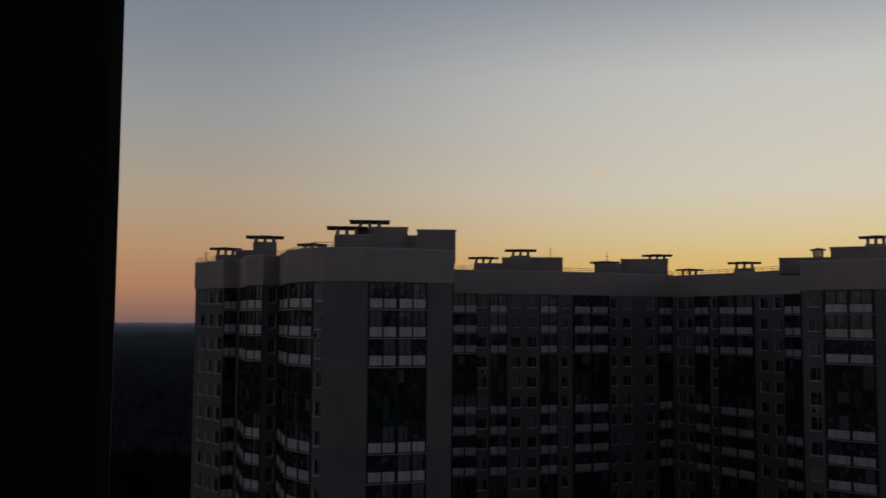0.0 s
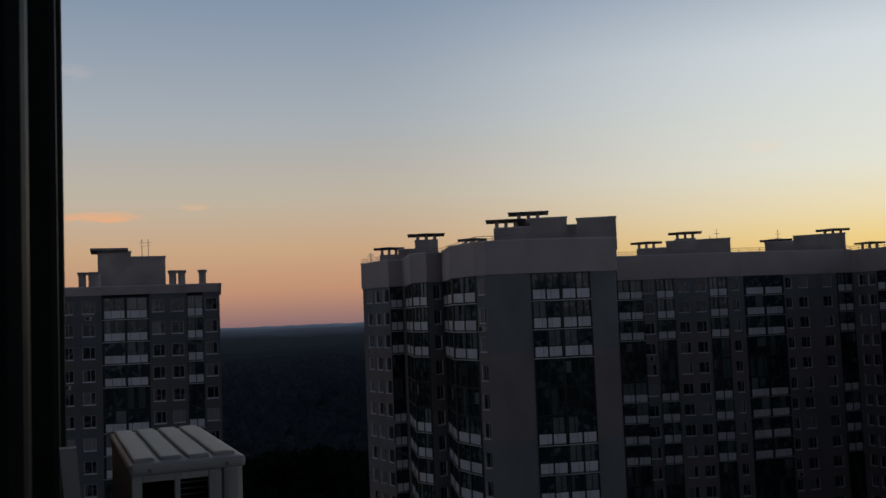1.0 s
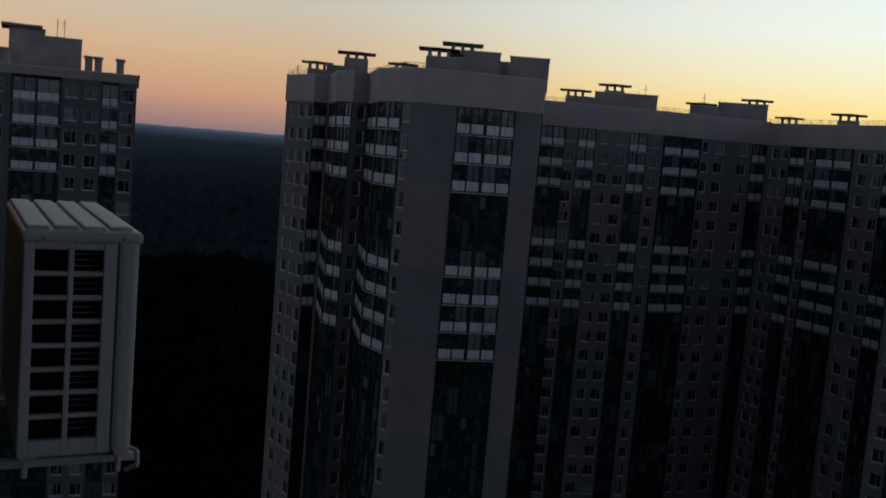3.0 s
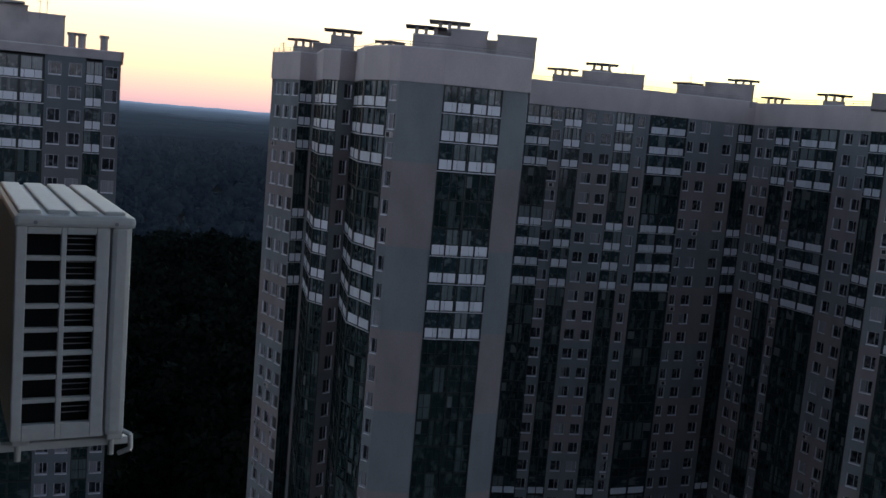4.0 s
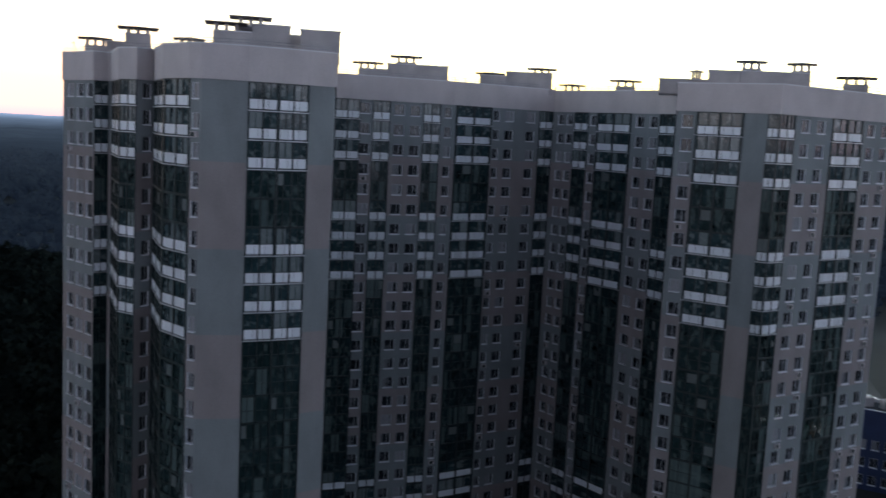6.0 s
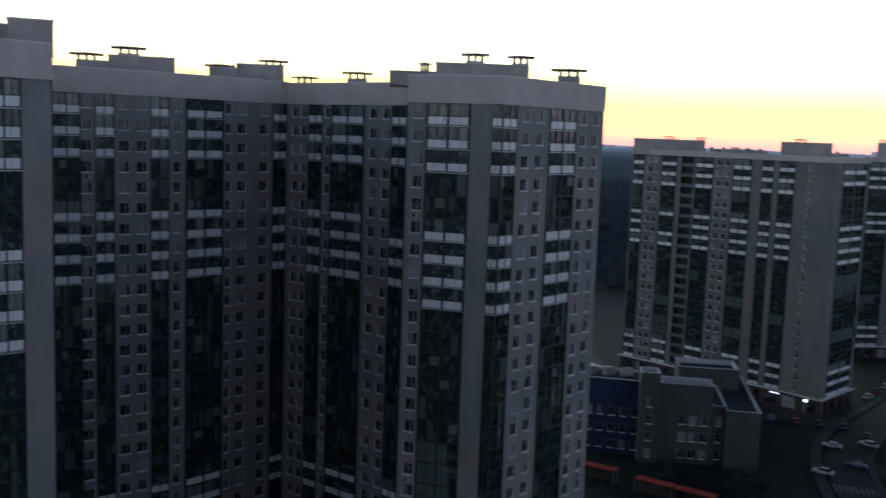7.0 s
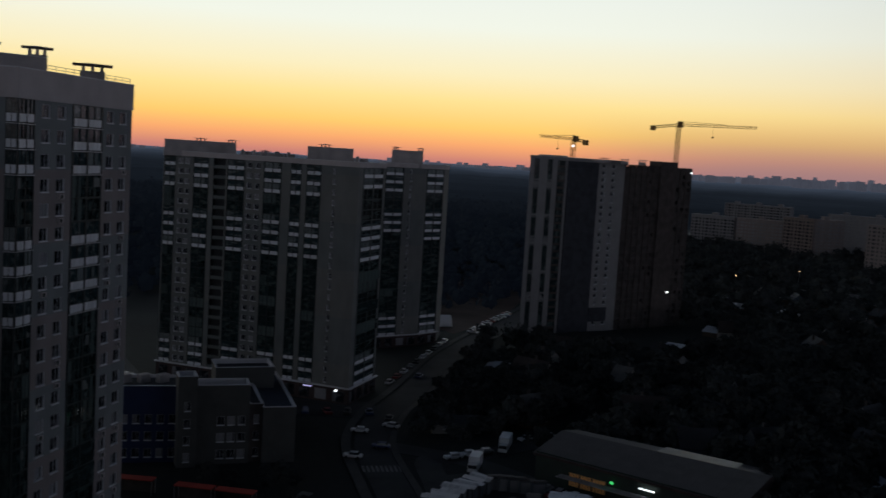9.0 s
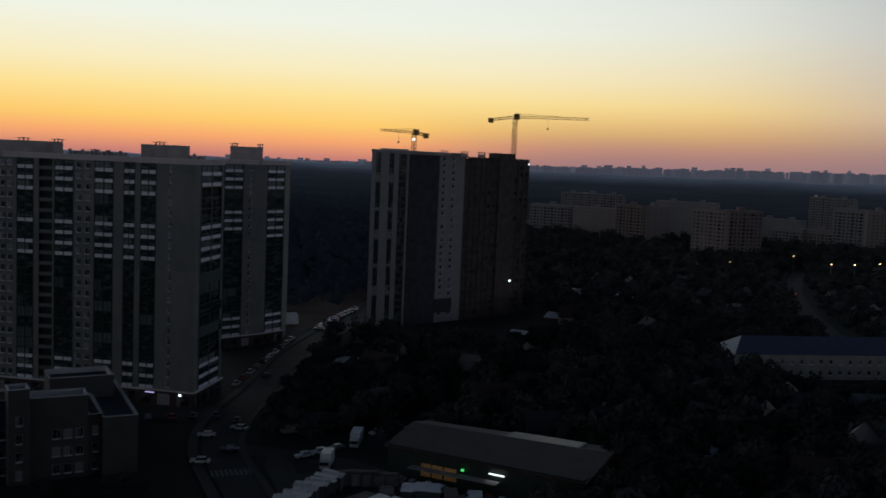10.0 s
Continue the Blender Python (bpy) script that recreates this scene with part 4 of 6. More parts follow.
# beyond: rolling woods as one sheet
bm = bmesh.new()
rings, segs = [1150, 1400, 1700, 2050, 2450, 2900, 3400, 4000, 4850], 260
grid = []
for ri, R in enumerate(rings):
    row = []
    for s in range(segs + 1):
        bb = 70 - 180 * s / segs
        p = pt(bb, R)
        z = 10 + 34 * ((R - 1150) / 3700) ** 0.9 + 6 * noise.noise((p.x / 260, p.y / 260, 0)) + 4 * noise.noise((p.x / 60, p.y / 60, 3)) + (0 if ri else -12)
        if bb < -60 and R > 1500:
            z += min(1, (-60 - bb) / 30) * (R - 1500) / 3400 * 10
        row.append(bm.verts.new((p.x, p.y, z)))
    grid.append(row)
for a, b in zip(grid, grid[1:]):
    for i in range(segs):
        bm.faces.new((a[i], a[i + 1], b[i + 1], b[i]))
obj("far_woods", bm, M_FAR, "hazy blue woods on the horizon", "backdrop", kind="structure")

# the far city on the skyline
# city haze is likewise a glow in the material, rising with distance
M_FARCITY = far_haze_material("far_city", (0.10, 0.11, 0.13), (0.060, 0.063, 0.086, 1), 1500, 4400, (0.01, 0.012, 0.018, 1))
rr = random.Random(11)
bm = bmesh.new()
for k in range(900):
    bb = -30 - 62 * rr.random()
    if bb > -49 and rr.random() < 0.6:
        continue
    d = 3900 + 600 * rr.random()
    slope = -0.0062 + (min(0, bb + 50) / -40) * 0.012
    hgt = EYE + d * (slope + 0.0022 * (rr.random() - 0.5) + (0.0025 if rr.random() < 0.06 else 0))
    w, dd = rr.uniform(9, 34), rr.uniform(10, 22)
    p = pt(bb, d)
    box(bm, (-w / 2, -dd / 2, 0), (w / 2, dd / 2, hgt), Matrix.Translation((p.x, p.y, 0)) @ Matrix.Rotation(radians(bb + rr.uniform(-30, 30)), 4, "Z"))
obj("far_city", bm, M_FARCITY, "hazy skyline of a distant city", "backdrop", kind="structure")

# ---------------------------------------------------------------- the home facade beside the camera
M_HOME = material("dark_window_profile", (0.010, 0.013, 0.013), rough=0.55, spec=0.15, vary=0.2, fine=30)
M_HOMEGLASS = material("facade_glass", (0.01, 0.012, 0.013), rough=0.03, spec=0.6, vary=0.1, bump=0.0)
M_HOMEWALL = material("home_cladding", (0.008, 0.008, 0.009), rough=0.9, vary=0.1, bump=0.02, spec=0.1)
M_FLASH = material("pale_flashing", (0.42, 0.43, 0.44), rough=0.5, vary=0.12, fine=20)
M_ACW = material("aged_white_enamel", (0.57, 0.57, 0.55), rough=0.42, vary=0.10, fine=18, scale=2.0, bump=0.05, streak=0.7)
M_BLACK = material("black_grille_shade", (0.006, 0.006, 0.007), rough=0.9, vary=0.1)
HOME = Matrix(((ALONG.x, OUT.x, 0, 0), (ALONG.y, OUT.y, 0, 0), (0, 0, 1, EYE), (0, 0, 0, 1)))  # x along, y out, z up from the eye


def hbox(bm, lo, hi, bevel=0.0):
    box(bm, lo, hi, HOME, bevel=bevel)


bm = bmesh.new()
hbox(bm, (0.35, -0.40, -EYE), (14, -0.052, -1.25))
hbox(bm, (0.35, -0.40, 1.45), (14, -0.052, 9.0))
# the wall runs on unseen to -130 m, added to darken the lower storeys opposite
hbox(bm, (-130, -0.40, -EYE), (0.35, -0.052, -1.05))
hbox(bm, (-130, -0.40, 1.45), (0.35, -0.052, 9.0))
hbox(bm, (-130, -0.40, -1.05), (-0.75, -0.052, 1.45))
# unseen cross wing, added only to block sky light from yard and lower facades
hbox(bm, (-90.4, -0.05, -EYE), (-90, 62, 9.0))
wh = obj("wall_home", bm, M_HOMEWALL, "outer wall of the flat with tall window and added unseen shade wings", "wall", kind="structure")
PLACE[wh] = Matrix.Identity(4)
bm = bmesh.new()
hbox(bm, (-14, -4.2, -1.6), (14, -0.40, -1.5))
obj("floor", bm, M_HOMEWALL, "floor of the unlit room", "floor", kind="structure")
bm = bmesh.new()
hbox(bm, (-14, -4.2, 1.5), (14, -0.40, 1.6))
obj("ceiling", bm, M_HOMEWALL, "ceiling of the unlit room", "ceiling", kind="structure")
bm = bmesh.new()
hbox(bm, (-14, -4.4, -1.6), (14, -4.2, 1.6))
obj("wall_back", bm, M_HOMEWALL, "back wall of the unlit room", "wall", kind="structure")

win = empty("window_1", HOME @ Vector((0.35, 0, -1.05)), "dark-framed glazing of the flat, one sash open", "window", kind="structure")
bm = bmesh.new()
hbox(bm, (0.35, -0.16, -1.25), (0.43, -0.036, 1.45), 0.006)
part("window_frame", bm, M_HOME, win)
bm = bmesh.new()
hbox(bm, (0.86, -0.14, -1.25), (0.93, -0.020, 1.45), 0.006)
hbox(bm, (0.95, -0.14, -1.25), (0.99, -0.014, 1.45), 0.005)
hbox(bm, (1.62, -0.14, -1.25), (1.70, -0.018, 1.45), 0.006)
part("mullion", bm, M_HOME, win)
bm = bmesh.new()
hbox(bm, (0.43, -0.075, -1.25), (0.86, -0.060, 1.45))
part("pane", bm, M_HOMEGLASS, win)
bm = bmesh.new()
hbox(bm, (0.99, -0.075, -1.25), (1.62, -0.060, 1.45))
part("pane", bm, M_HOMEGLASS, win)
bm = bmesh.new()
hbox(bm, (1.70, -0.075, -1.25), (3.0, -0.060, 1.45))
part("pane", bm, M_HOMEGLASS, win)

fl = empty("flashing_strip", HOME @ Vector((0.8, 0, -1.0)), "pale bent metal flashing strip on the facade", "flashing")
bm = bmesh.new()
edge = [(-0.045, -0.010), (-0.10, -0.006), (-0.16, -0.007), (-0.17, -0.003), (-0.30, -0.004), (-0.31, -0.008), (-0.42, -0.002), (-0.60, -0.005), (-0.95, -0.003)]
rows2 = [[bm.verts.new(HOME @ Vector(v)) for v in ((0.792, y - 0.012, z), (0.792, y, z), (0.806, y, z), (0.806, y - 0.012, z))] for z, y in edge]
for a, b in zip(rows2, rows2[1:]):
    for i in range(4):
        bm.faces.new((a[i], a[(i + 1) % 4], b[(i + 1) % 4], b[i]))
bm.faces.new(rows2[0])
bm.faces.new(rows2[-1][::-1])
part("strip", bm, M_FLASH, fl)


def outdoor_unit():
    """The outdoor unit of an air conditioner on wall brackets: ribbed lid, grilled end, corner posts."""
    x0, x1, y0, y1, z0, z1 = 3.00, 3.93, 0.195, 0.520, -1.045, -0.352
    u = empty("air_conditioner_unit", HOME @ Vector((3.4, 0.35, z0)), "off-white outdoor air conditioner unit with ribbed lid on wall brackets", "air conditioner")
    bm = bmesh.new()
    t = 0.012
    hbox(bm, (x0 + 0.02, y0 + 0.004, z0), (x1, y1 - 0.055, z0 + 0.03), 0.004)
    hbox(bm, (x0 + 0.05, y1 - 0.06, z0), (x1, y1, z1 - 0.03), 0.008)
    hbox(bm, (x0 + 0.05, y0, z0), (x1, y0 + t, z1 - 0.03), 0.004)
    hbox(bm, (x1 - t, y0, z0), (x1, y1, z1 - 0.03), 0.004)
    part("casing", bm, M_ACW, u)
    # black sheet in the coil's place, painting the dark inside behind the openings
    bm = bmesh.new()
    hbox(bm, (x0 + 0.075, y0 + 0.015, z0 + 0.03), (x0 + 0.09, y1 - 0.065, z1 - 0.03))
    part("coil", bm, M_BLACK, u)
    # corner post, drawn round
    bm = bmesh.new()
    hbox(bm, (x0, y1 - 0.060, z0 + 0.004), (x0 + 0.05, y1, z1 - 0.03), 0.016)
    part("corner_post", bm, M_ACW, u)
    # end grille: two columns of eight openings
    bm = bmesh.new()
    ya, yb = y0, y1 - 0.064
    zt, zb = z1 - 0.036, z0 + 0.004
    cols2 = [(ya + 0.030, ya + 0.123), (ya + 0.139, ya + 0.222)]
    rows = 8
    oz = (zt - 0.026) - (zb + 0.050)
    hb = oz / rows
    hbox(bm, (x0 + 0.004, ya, zb), (x0 + 0.03, cols2[0][0], zt), 0.004)
    hbox(bm, (x0 + 0.004, cols2[0][1], zb), (x0 + 0.03, cols2[1][0], zt), 0.003)
    hbox(bm, (x0 + 0.004, cols2[1][1], zb), (x0 + 0.03, yb, zt), 0.004)
    for a, b in cols2:
        hbox(bm, (x0 + 0.004, a, zb), (x0 + 0.03, b, zb + 0.050), 0.003)
        hbox(bm, (x0 + 0.004, a, zt - 0.026), (x0 + 0.03, b, zt), 0.003)
        for k in range(1, rows):
            z = zb + 0.050 + hb * k
            hbox(bm, (x0 + 0.006, a - 0.002, z - 0.007), (x0 + 0.028, b + 0.002, z + 0.007), 0.003)
    g = part("end_grille", bm, M_ACW, u)
    for k in range(rows):
        for j in (0, 1, 2):
            bm = bmesh.new()
            z = zb + 0.050 + hb * (k + 0.25 * (j + 1))
            hbox(bm, (x0 + 0.055, cols2[1][0], z - 0.0012), (x0 + 0.058, cols2[1][1], z + 0.0012))
            part("wire", bm, M_CAP, g)
    # lid with rolled rim and raised ribs
    bm = bmesh.new()
    hbox(bm, (x0 - 0.010, y0 - 0.008, z1 - 0.040), (x1 + 0.01, y1 + 0.008, z1 - 0.006), 0.012)
    lid = part("lid", bm, M_ACW, u)
    for k in range(4):
        bm = bmesh.new()
        a = y0 + 0.006 + 0.080 * k
        hbox(bm, (x0 + 0.03 + 0.012 * (k % 2), a, z1 - 0.012), (x1 - 0.03, a + 0.064, z1 + 0.006), 0.007)
        part("rib", bm, M_ACW, lid)
    for yy in (y0 + 0.05, y1 - 0.05):
        bm = bmesh.new()
        p0 = HOME @ Vector((x0 - 0.013, yy, z1 - 0.026))
        tube(bm, p0, p0 + ALONG * 0.006, 0.006, 10)
        part("screw", bm, M_STEEL, u)
    # brackets and feet
    for xx in (x0 + 0.10, x1 - 0.14):
        bm = bmesh.new()
        hbox(bm, (xx, -0.05, z0 - 0.060), (xx + 0.03, y1 + 0.04, z0 - 0.035), 0.003)
        hbox(bm, (xx, -0.052, z0 - 0.40), (xx + 0.035, -0.02, z0 - 0.035), 0.003)
        part("bracket", bm, M_ACW, u)
        for yy in (y0 + 0.03, y1 - 0.02):
            bm = bmesh.new()
            hbox(bm, (xx - 0.03, yy - 0.02, z0 - 0.034), (xx + 0.06, yy + 0.03, z0 - 0.002), 0.005)
            c = HOME @ Vector((xx, yy, z0 - 0.09))
            tube(bm, c, c + Vector((0, 0, 0.06)), 0.010, 8)
            part("rubber_foot", bm, M_ACW, u)
    bm = bmesh.new()
    c = [HOME @ Vector(v) for v in ((x0 + 0.03, y1 - 0.02, z0 + 0.02), (x0 + 0.0, y1 + 0.02, z0 + 0.005), (x0 + 0.0, y1 + 0.022, z0 - 0.04), (x0 + 0.02, y1 - 0.01, z0 - 0.06))]
    for a, b in zip(c, c[1:]):
        tube(bm, a, b, 0.008, 8)
    part("pipe", bm, M_ACW, u)


outdoor_unit()


# ---------------------------------------------------------------- streets
def ribbon(name, line, width, z, mat, label, category="road"):
    """A strip of road surface of real thickness along a line in plan."""
    pts = [Vector(p) for p in line]
    bm = bmesh.new()
    rows = []
    for i, p in enumerate(pts):
        t = (pts[min(i + 1, len(pts) - 1)] - pts[max(i - 1, 0)]).normalized()
        n = Vector((-t.y, t.x)) * width / 2
        rows.append([bm.verts.new((*(p + n), z)), bm.verts.new((*(p - n), z)), bm.verts.new((*(p - n), 0)), bm.verts.new((*(p + n), 0))])
    for a, b in zip(rows, rows[1:]):
        for k in range(4):
            bm.faces.new((a[k], a[(k + 1) % 4], b[(k + 1) % 4], b[k]))
    return obj(name, bm, mat, label, category, kind="structure")


def bend(line, n=8):
    """The same line with rounded turns."""
    out = []
    P = [Vector(p) for p in line]
    P = [P[0] * 2 - P[1]] + P + [P[-1] * 2 - P[-2]]
    for a, b, c, d in zip(P, P[1:], P[2:], P[3:]):
        for k in range(n):
            t = k / n
            out.append(0.5 * ((2 * b) + (c - a) * t + (2 * a - 5 * b + 4 * c - d) * t * t + (3 * b - a - 3 * c + d) * t ** 3))
    return out + [P[-2]]


STREET = bend([(100, 70), (122, 101.5), (140.6, 128), (159, 152), (180.2, 168), (205, 180.5), (249, 205), (289, 222), (326, 236), (400, 268), (520, 330)])
LANE = bend([(138, 110), (149, 123), (160, 135), (166, 131), (178, 129), (196, 126), (214, 122)])
YARDWAY = bend([(159, 152), (166, 131), (166, 116), (164, 96), (168, 70)])
PARKWAY = bend([(138, 240), (146, 222), (157, 198), (166, 181), (179, 168)])
for nm, ln, wd, z, lb in (("road", STREET, 8.0, 0.10, "asphalt street between the blocks and the gardens"), ("road", LANE, 6.0, 0.08, "narrow asphalt lane beside the market"),
                          ("road", YARDWAY, 7.0, 0.06, "worn asphalt yard way in front of the market"), ("road", PARKWAY, 7.0, 0.09, "asphalt drive along the long block")):
    ribbon(nm, ln, wd, z, M_ASPHALT, lb)


def offset(line, off):
    out = []
    for i, p in enumerate(line):
        t = (line[min(i + 1, len(line) - 1)] - line[max(i - 1, 0)]).normalized()
        out.append(p + Vector((-t.y, t.x)) * off)
    return out


ribbon("pavement", offset(STREET, -5.0), 1.6, 0.22, M_KERB, "pale concrete pavement along the street", "pavement")
ribbon("pavement", offset(STREET, 6.0), 2.2, 0.22, M_KERB, "concrete pavement along the street", "pavement")
ribbon("pavement", bend([(92, 119), (109.5, 130), (126, 137)]), 2.4, 0.12, M_COPINGPATH, "pale concrete path across the school lawn", "pavement")
RIGHTROAD = bend([(330, 10), (382, 42), (438, 67), (563, 106), (700, 130)])
ribbon("road", RIGHTROAD, 10, 0.1, M_ASPHALT, "wide asphalt road going off past the blue roof")
ribbon("pavement", offset(RIGHTROAD, 7.5), 2.5, 0.2, M_KERB, "pale kerb path along the wide road", "pavement")


def slabs(name, quads, z, mat, label, category):
    bm = bmesh.new()
    for q in quads:
        lo = [bm.verts.new((*p, 0)) for p in q]
        hi = [bm.verts.new((*p, z)) for p in q]
        bm.faces.new(hi)
        for i in range(len(q)):
            j = (i + 1) % len(q)
            bm.faces.new((lo[i], lo[j], hi[j], hi[i]))
    return obj(name, bm, mat, label, category, kind="structure")


slabs("earth_plot", [[(285, 232), (330, 243), (425, 292), (440, 345), (405, 330), (330, 280), (292, 256)]], 0.05, M_DIRT, "bare brown building plot", "ground")
slabs("car_park", [[(136, 238), (140, 266), (164, 266), (154, 240)]], 0.05, M_ASPHALT, "asphalt car park behind the school", "ground")
slabs("car_park", [[(160, 186), (178, 168), (186, 178), (170, 196)]], 0.07, M_ASPHALT, "asphalt parking strip before the long block", "ground")
slabs("market_yard", [[(128, 104), (150, 128), (166, 122), (170, 66), (150, 74)]], 0.05, M_ASPHALT, "worn asphalt yard of the market", "ground")
bm = bmesh.new()
for k in range(9):
    p = Vector((147.6, 137.6)) + Vector((0.78, -0.62)) * (k - 4) * 1.0
    box(bm, (-0.25, -2.0, 0.102), (0.25, 2.0, 0.112), Matrix.Translation((*p, 0)) @ Matrix.Rotation(radians(-38), 4, "Z"))
obj("zebra_crossing", bm, M_PAINT, "worn white zebra crossing on the street", "road marking", kind="structure")

# ---------------------------------------------------------------- the school
M_BLUE = material("blue_cladding", (0.025, 0.040, 0.105), rough=0.5, vary=0.15, fine=6)
M_SCHOOL = material("grey_school_cladding", (0.085, 0.088, 0.085), rough=0.8, vary=0.10, fine=5)
M_BLUEROOF = material("dark_blue_roof", (0.03, 0.038, 0.06), rough=0.6, vary=0.2)
school = empty("school", (120, 165, 0), "low blue and grey school with flat parapet roofs", "building")


def wing_box(parent, line, z, deep, mat, cols=(), floors=3, z1=None, rim=0.5, roofmat=None):
    """A low flat-roofed volume behind a stretch of front wall."""
    f = Face(*line)
    a, b = f.a - f.n * deep, f.b - f.n * deep
    cs = [(k, u0, u1) for k, u0, u1 in cols]
    bm = bmesh.new()

    def P(u, zz, out=0.0):
        p = f.a + f.t * u + f.n * out
        return (p.x, p.y, zz)
    holes = sorted(cs, key=lambda c: c[1])
    u = 0
    for _, u0, u1 in holes + [(0, f.len, f.len)]:
        quad(bm, [P(u, 0), P(u0, 0), P(u0, z), P(u, z)])
        u = u1
        if u0 >= f.len:
            break
        zz = 0
        for i in range(floors):
            s0 = 1.2 + i * 3.6
            quad(bm, [P(u0, zz), P(u1, zz), P(u1, s0), P(u0, s0)])
            quad(bm, [P(u0, s0), P(u1, s0), P(u1, s0, -0.2), P(u0, s0, -0.2)])
            quad(bm, [P(u0, s0), P(u0, s0, -0.2), P(u0, s0 + 1.9, -0.2), P(u0, s0 + 1.9)])
            quad(bm, [P(u1, s0), P(u1, s0 + 1.9), P(u1, s0 + 1.9, -0.2), P(u1, s0, -0.2)])
            zz = s0 + 1.9
            w = piece("window", ME_WINDOW, parent, f.m(u0, s0, -0.12, u1 - u0, 1.9))
            piece("pane", ME_PANE, w, f.m(u0 + 0.03, s0 + 0.03, -0.15, u1 - u0 - 0.06, 1.84))
        quad(bm, [P(u0, zz), P(u1, zz), P(u1, z), P(u0, z)])
    for p, q in ((f.b, b), (b, a), (a, f.a)):
        quad(bm, [(p.x, p.y, 0), (q.x, q.y, 0), (q.x, q.y, z), (p.x, p.y, z)])
    part("wall", bm, mat, parent)
    bm = bmesh.new()
    quad(bm, [(p.x, p.y, z - rim) for p in (f.a, f.b, b, a)])
    part("roof", bm, roofmat or M_ROOF, parent)
    bm = bmesh.new()
    ring = [f.a, f.b, b, a]
    c = (f.a + f.b + a + b) / 4
    for i in range(4):
        p, q = ring[i], ring[(i + 1) % 4]
        d = (q - p).normalized()
        n = Vector((-d.y, d.x))
        n = n if n.dot(c - p) > 0 else -n
        o = -n * 0.06
        pin = 0.35
        for za, zb in ((z, z + 0.12),):
            A, B, C, D = p + o, q + o, q + n * pin, p + n * pin
            quad(bm, [(*A, zb), (*B, zb), (*C, zb), (*D, zb)])
            quad(bm, [(*A, za), (*B, za), (*B, zb), (*A, zb)])
            quad(bm, [(*D, z - rim), (*C, z - rim), (*C, zb), (*D, zb)])
    part("coping", bm, M_COPING, parent)


def even(face_len, n, w, a=0.0, b=1.0):
    return [("w", face_len * (a + (b - a) * (k + 0.5) / n) - w / 2, face_len * (a + (b - a) * (k + 0.5) / n) + w / 2) for k in range(n)]


L = [pt(-30.8, 206), pt(-34.85, 205)]
wing_box(school, L, 16.3, 10, M_BLUE, even(Face(*L).len, 6, 1.5), 3)
L = [pt(-34.80, 201.0), pt(-35.90, 201.5)]
wing_box(school, L, 19.2, 5, M_SCHOOL, even(Face(*L).len, 1, 1.3), 4, rim=1.6)
L = [pt(-35.90, 203.0), pt(-38.95, 204.0)]
wing_box(school, L, 16.9, 6, M_SCHOOL, even(Face(*L).len, 3, 1.6, 0.35, 0.95), 3, rim=1.2)
L = [pt(-36.9, 222.0), pt(-40.3, 224.0)]
wing_box(school, L, 16.4, 9, M_SCHOOL, [], 0, rim=1.0)
L = [pt(-38.95, 204.8), pt(-39.75, 205.2)]
wing_box(school, L, 12.6, 18, M_BRICK, even(Face(*L).len, 1, 1.2), 3)
L = [pt(-39.75, 204.0), pt(-41.68, 205.0)]
wing_box(school, L, 12.1, 33, M_SCHOOL, [], 0, rim=0.7, roofmat=M_BLUEROOF)
bm = bmesh.new()
for u in (0.1, 0.45, 0.8):
    p = pt(-31.5 - 3 * u, 211)
    box(bm, (-1.2, -0.8, 15.8), (1.2, 0.8, 17.6), Matrix.Translation((*p, 0)), bevel=0.05)
part("roof_unit", bm, M_VENT, school)

M_RED = material("red_shelter_roof", (0.42, 0.045, 0.025), rough=0.6, vary=0.15)
for a, b in (((96.8, 161.5), (102.1, 154.2)), ((103.8, 149.8), (107.8, 143.4)), ((108.0, 143.0), (112.0, 136.5))):
    a, b = Vector(a), Vector(b)
    sh = empty("play_shelter", (*(a + b) / 2, 0), "low playground shelter with a red sheet roof", "shelter", "red play shelters")
    f = Face(a, b)
    bm = bmesh.new()
    box(bm, (0, -2.2, 0), (f.len, 0.2, 0.14), f.m(0, 2.95), bevel=0.02)
    part("roof", bm, M_RED, sh)
    for u in (0.15, f.len - 0.15):
        for w in (-2.0, 0.0):
            bm = bmesh.new()
            box(bm, (-0.06, w - 0.06, 0), (0.06, w + 0.06, 2.95), f.m(u, 0))
            part("post", bm, M_STEEL, sh)
    bm = bmesh.new()
    box(bm, (0.1, -2.15, 0.0), (f.len - 0.1, -2.05, 2.9), f.m(0, 0))
    part("back_panel", bm, M_BRICK, sh)

# ---------------------------------------------------------------- the market hall and its yard
M_HALLROOF = material("grey_sheet_roof", (0.075, 0.064, 0.062), rough=0.75, vary=0.12, fine=3)
M_HALLGLARE = material("roof_sky_glare", (0.105, 0.092, 0.08), rough=0.5, vary=0.2, fine=3)
M_GREENWALL = material("green_shop_front", (0.026, 0.040, 0.033), rough=0.6, vary=0.15)


def glow(name, color, strength):
    m = bpy.data.materials.new(name)
    m.use_nodes = True
    b = m.node_tree.nodes["Principled BSDF"]
    b.inputs["Base Color"].default_value = color
    b.inputs["Emission Color"].default_value, b.inputs["Emission Strength"].default_value = color, strength
    return m


G_WARM = glow("warm_lamp", (1.0, 0.55, 0.22, 1), 6)
G_SHOP = glow("shop_window_light", (1.0, 0.50, 0.18, 1), 0.011)
G_WHITE = glow("white_lamp", (0.9, 0.95, 1.0, 1), 2)
G_GREEN = glow("green_sign_light", (0.10, 1.0, 0.25, 1), 0.7)
G_VIOLET = glow("violet_sign_light", (0.6, 0.55, 1.0, 1), 0.6)
G_RED = glow("red_tail_light", (1.0, 0.08, 0.05, 1), 4)
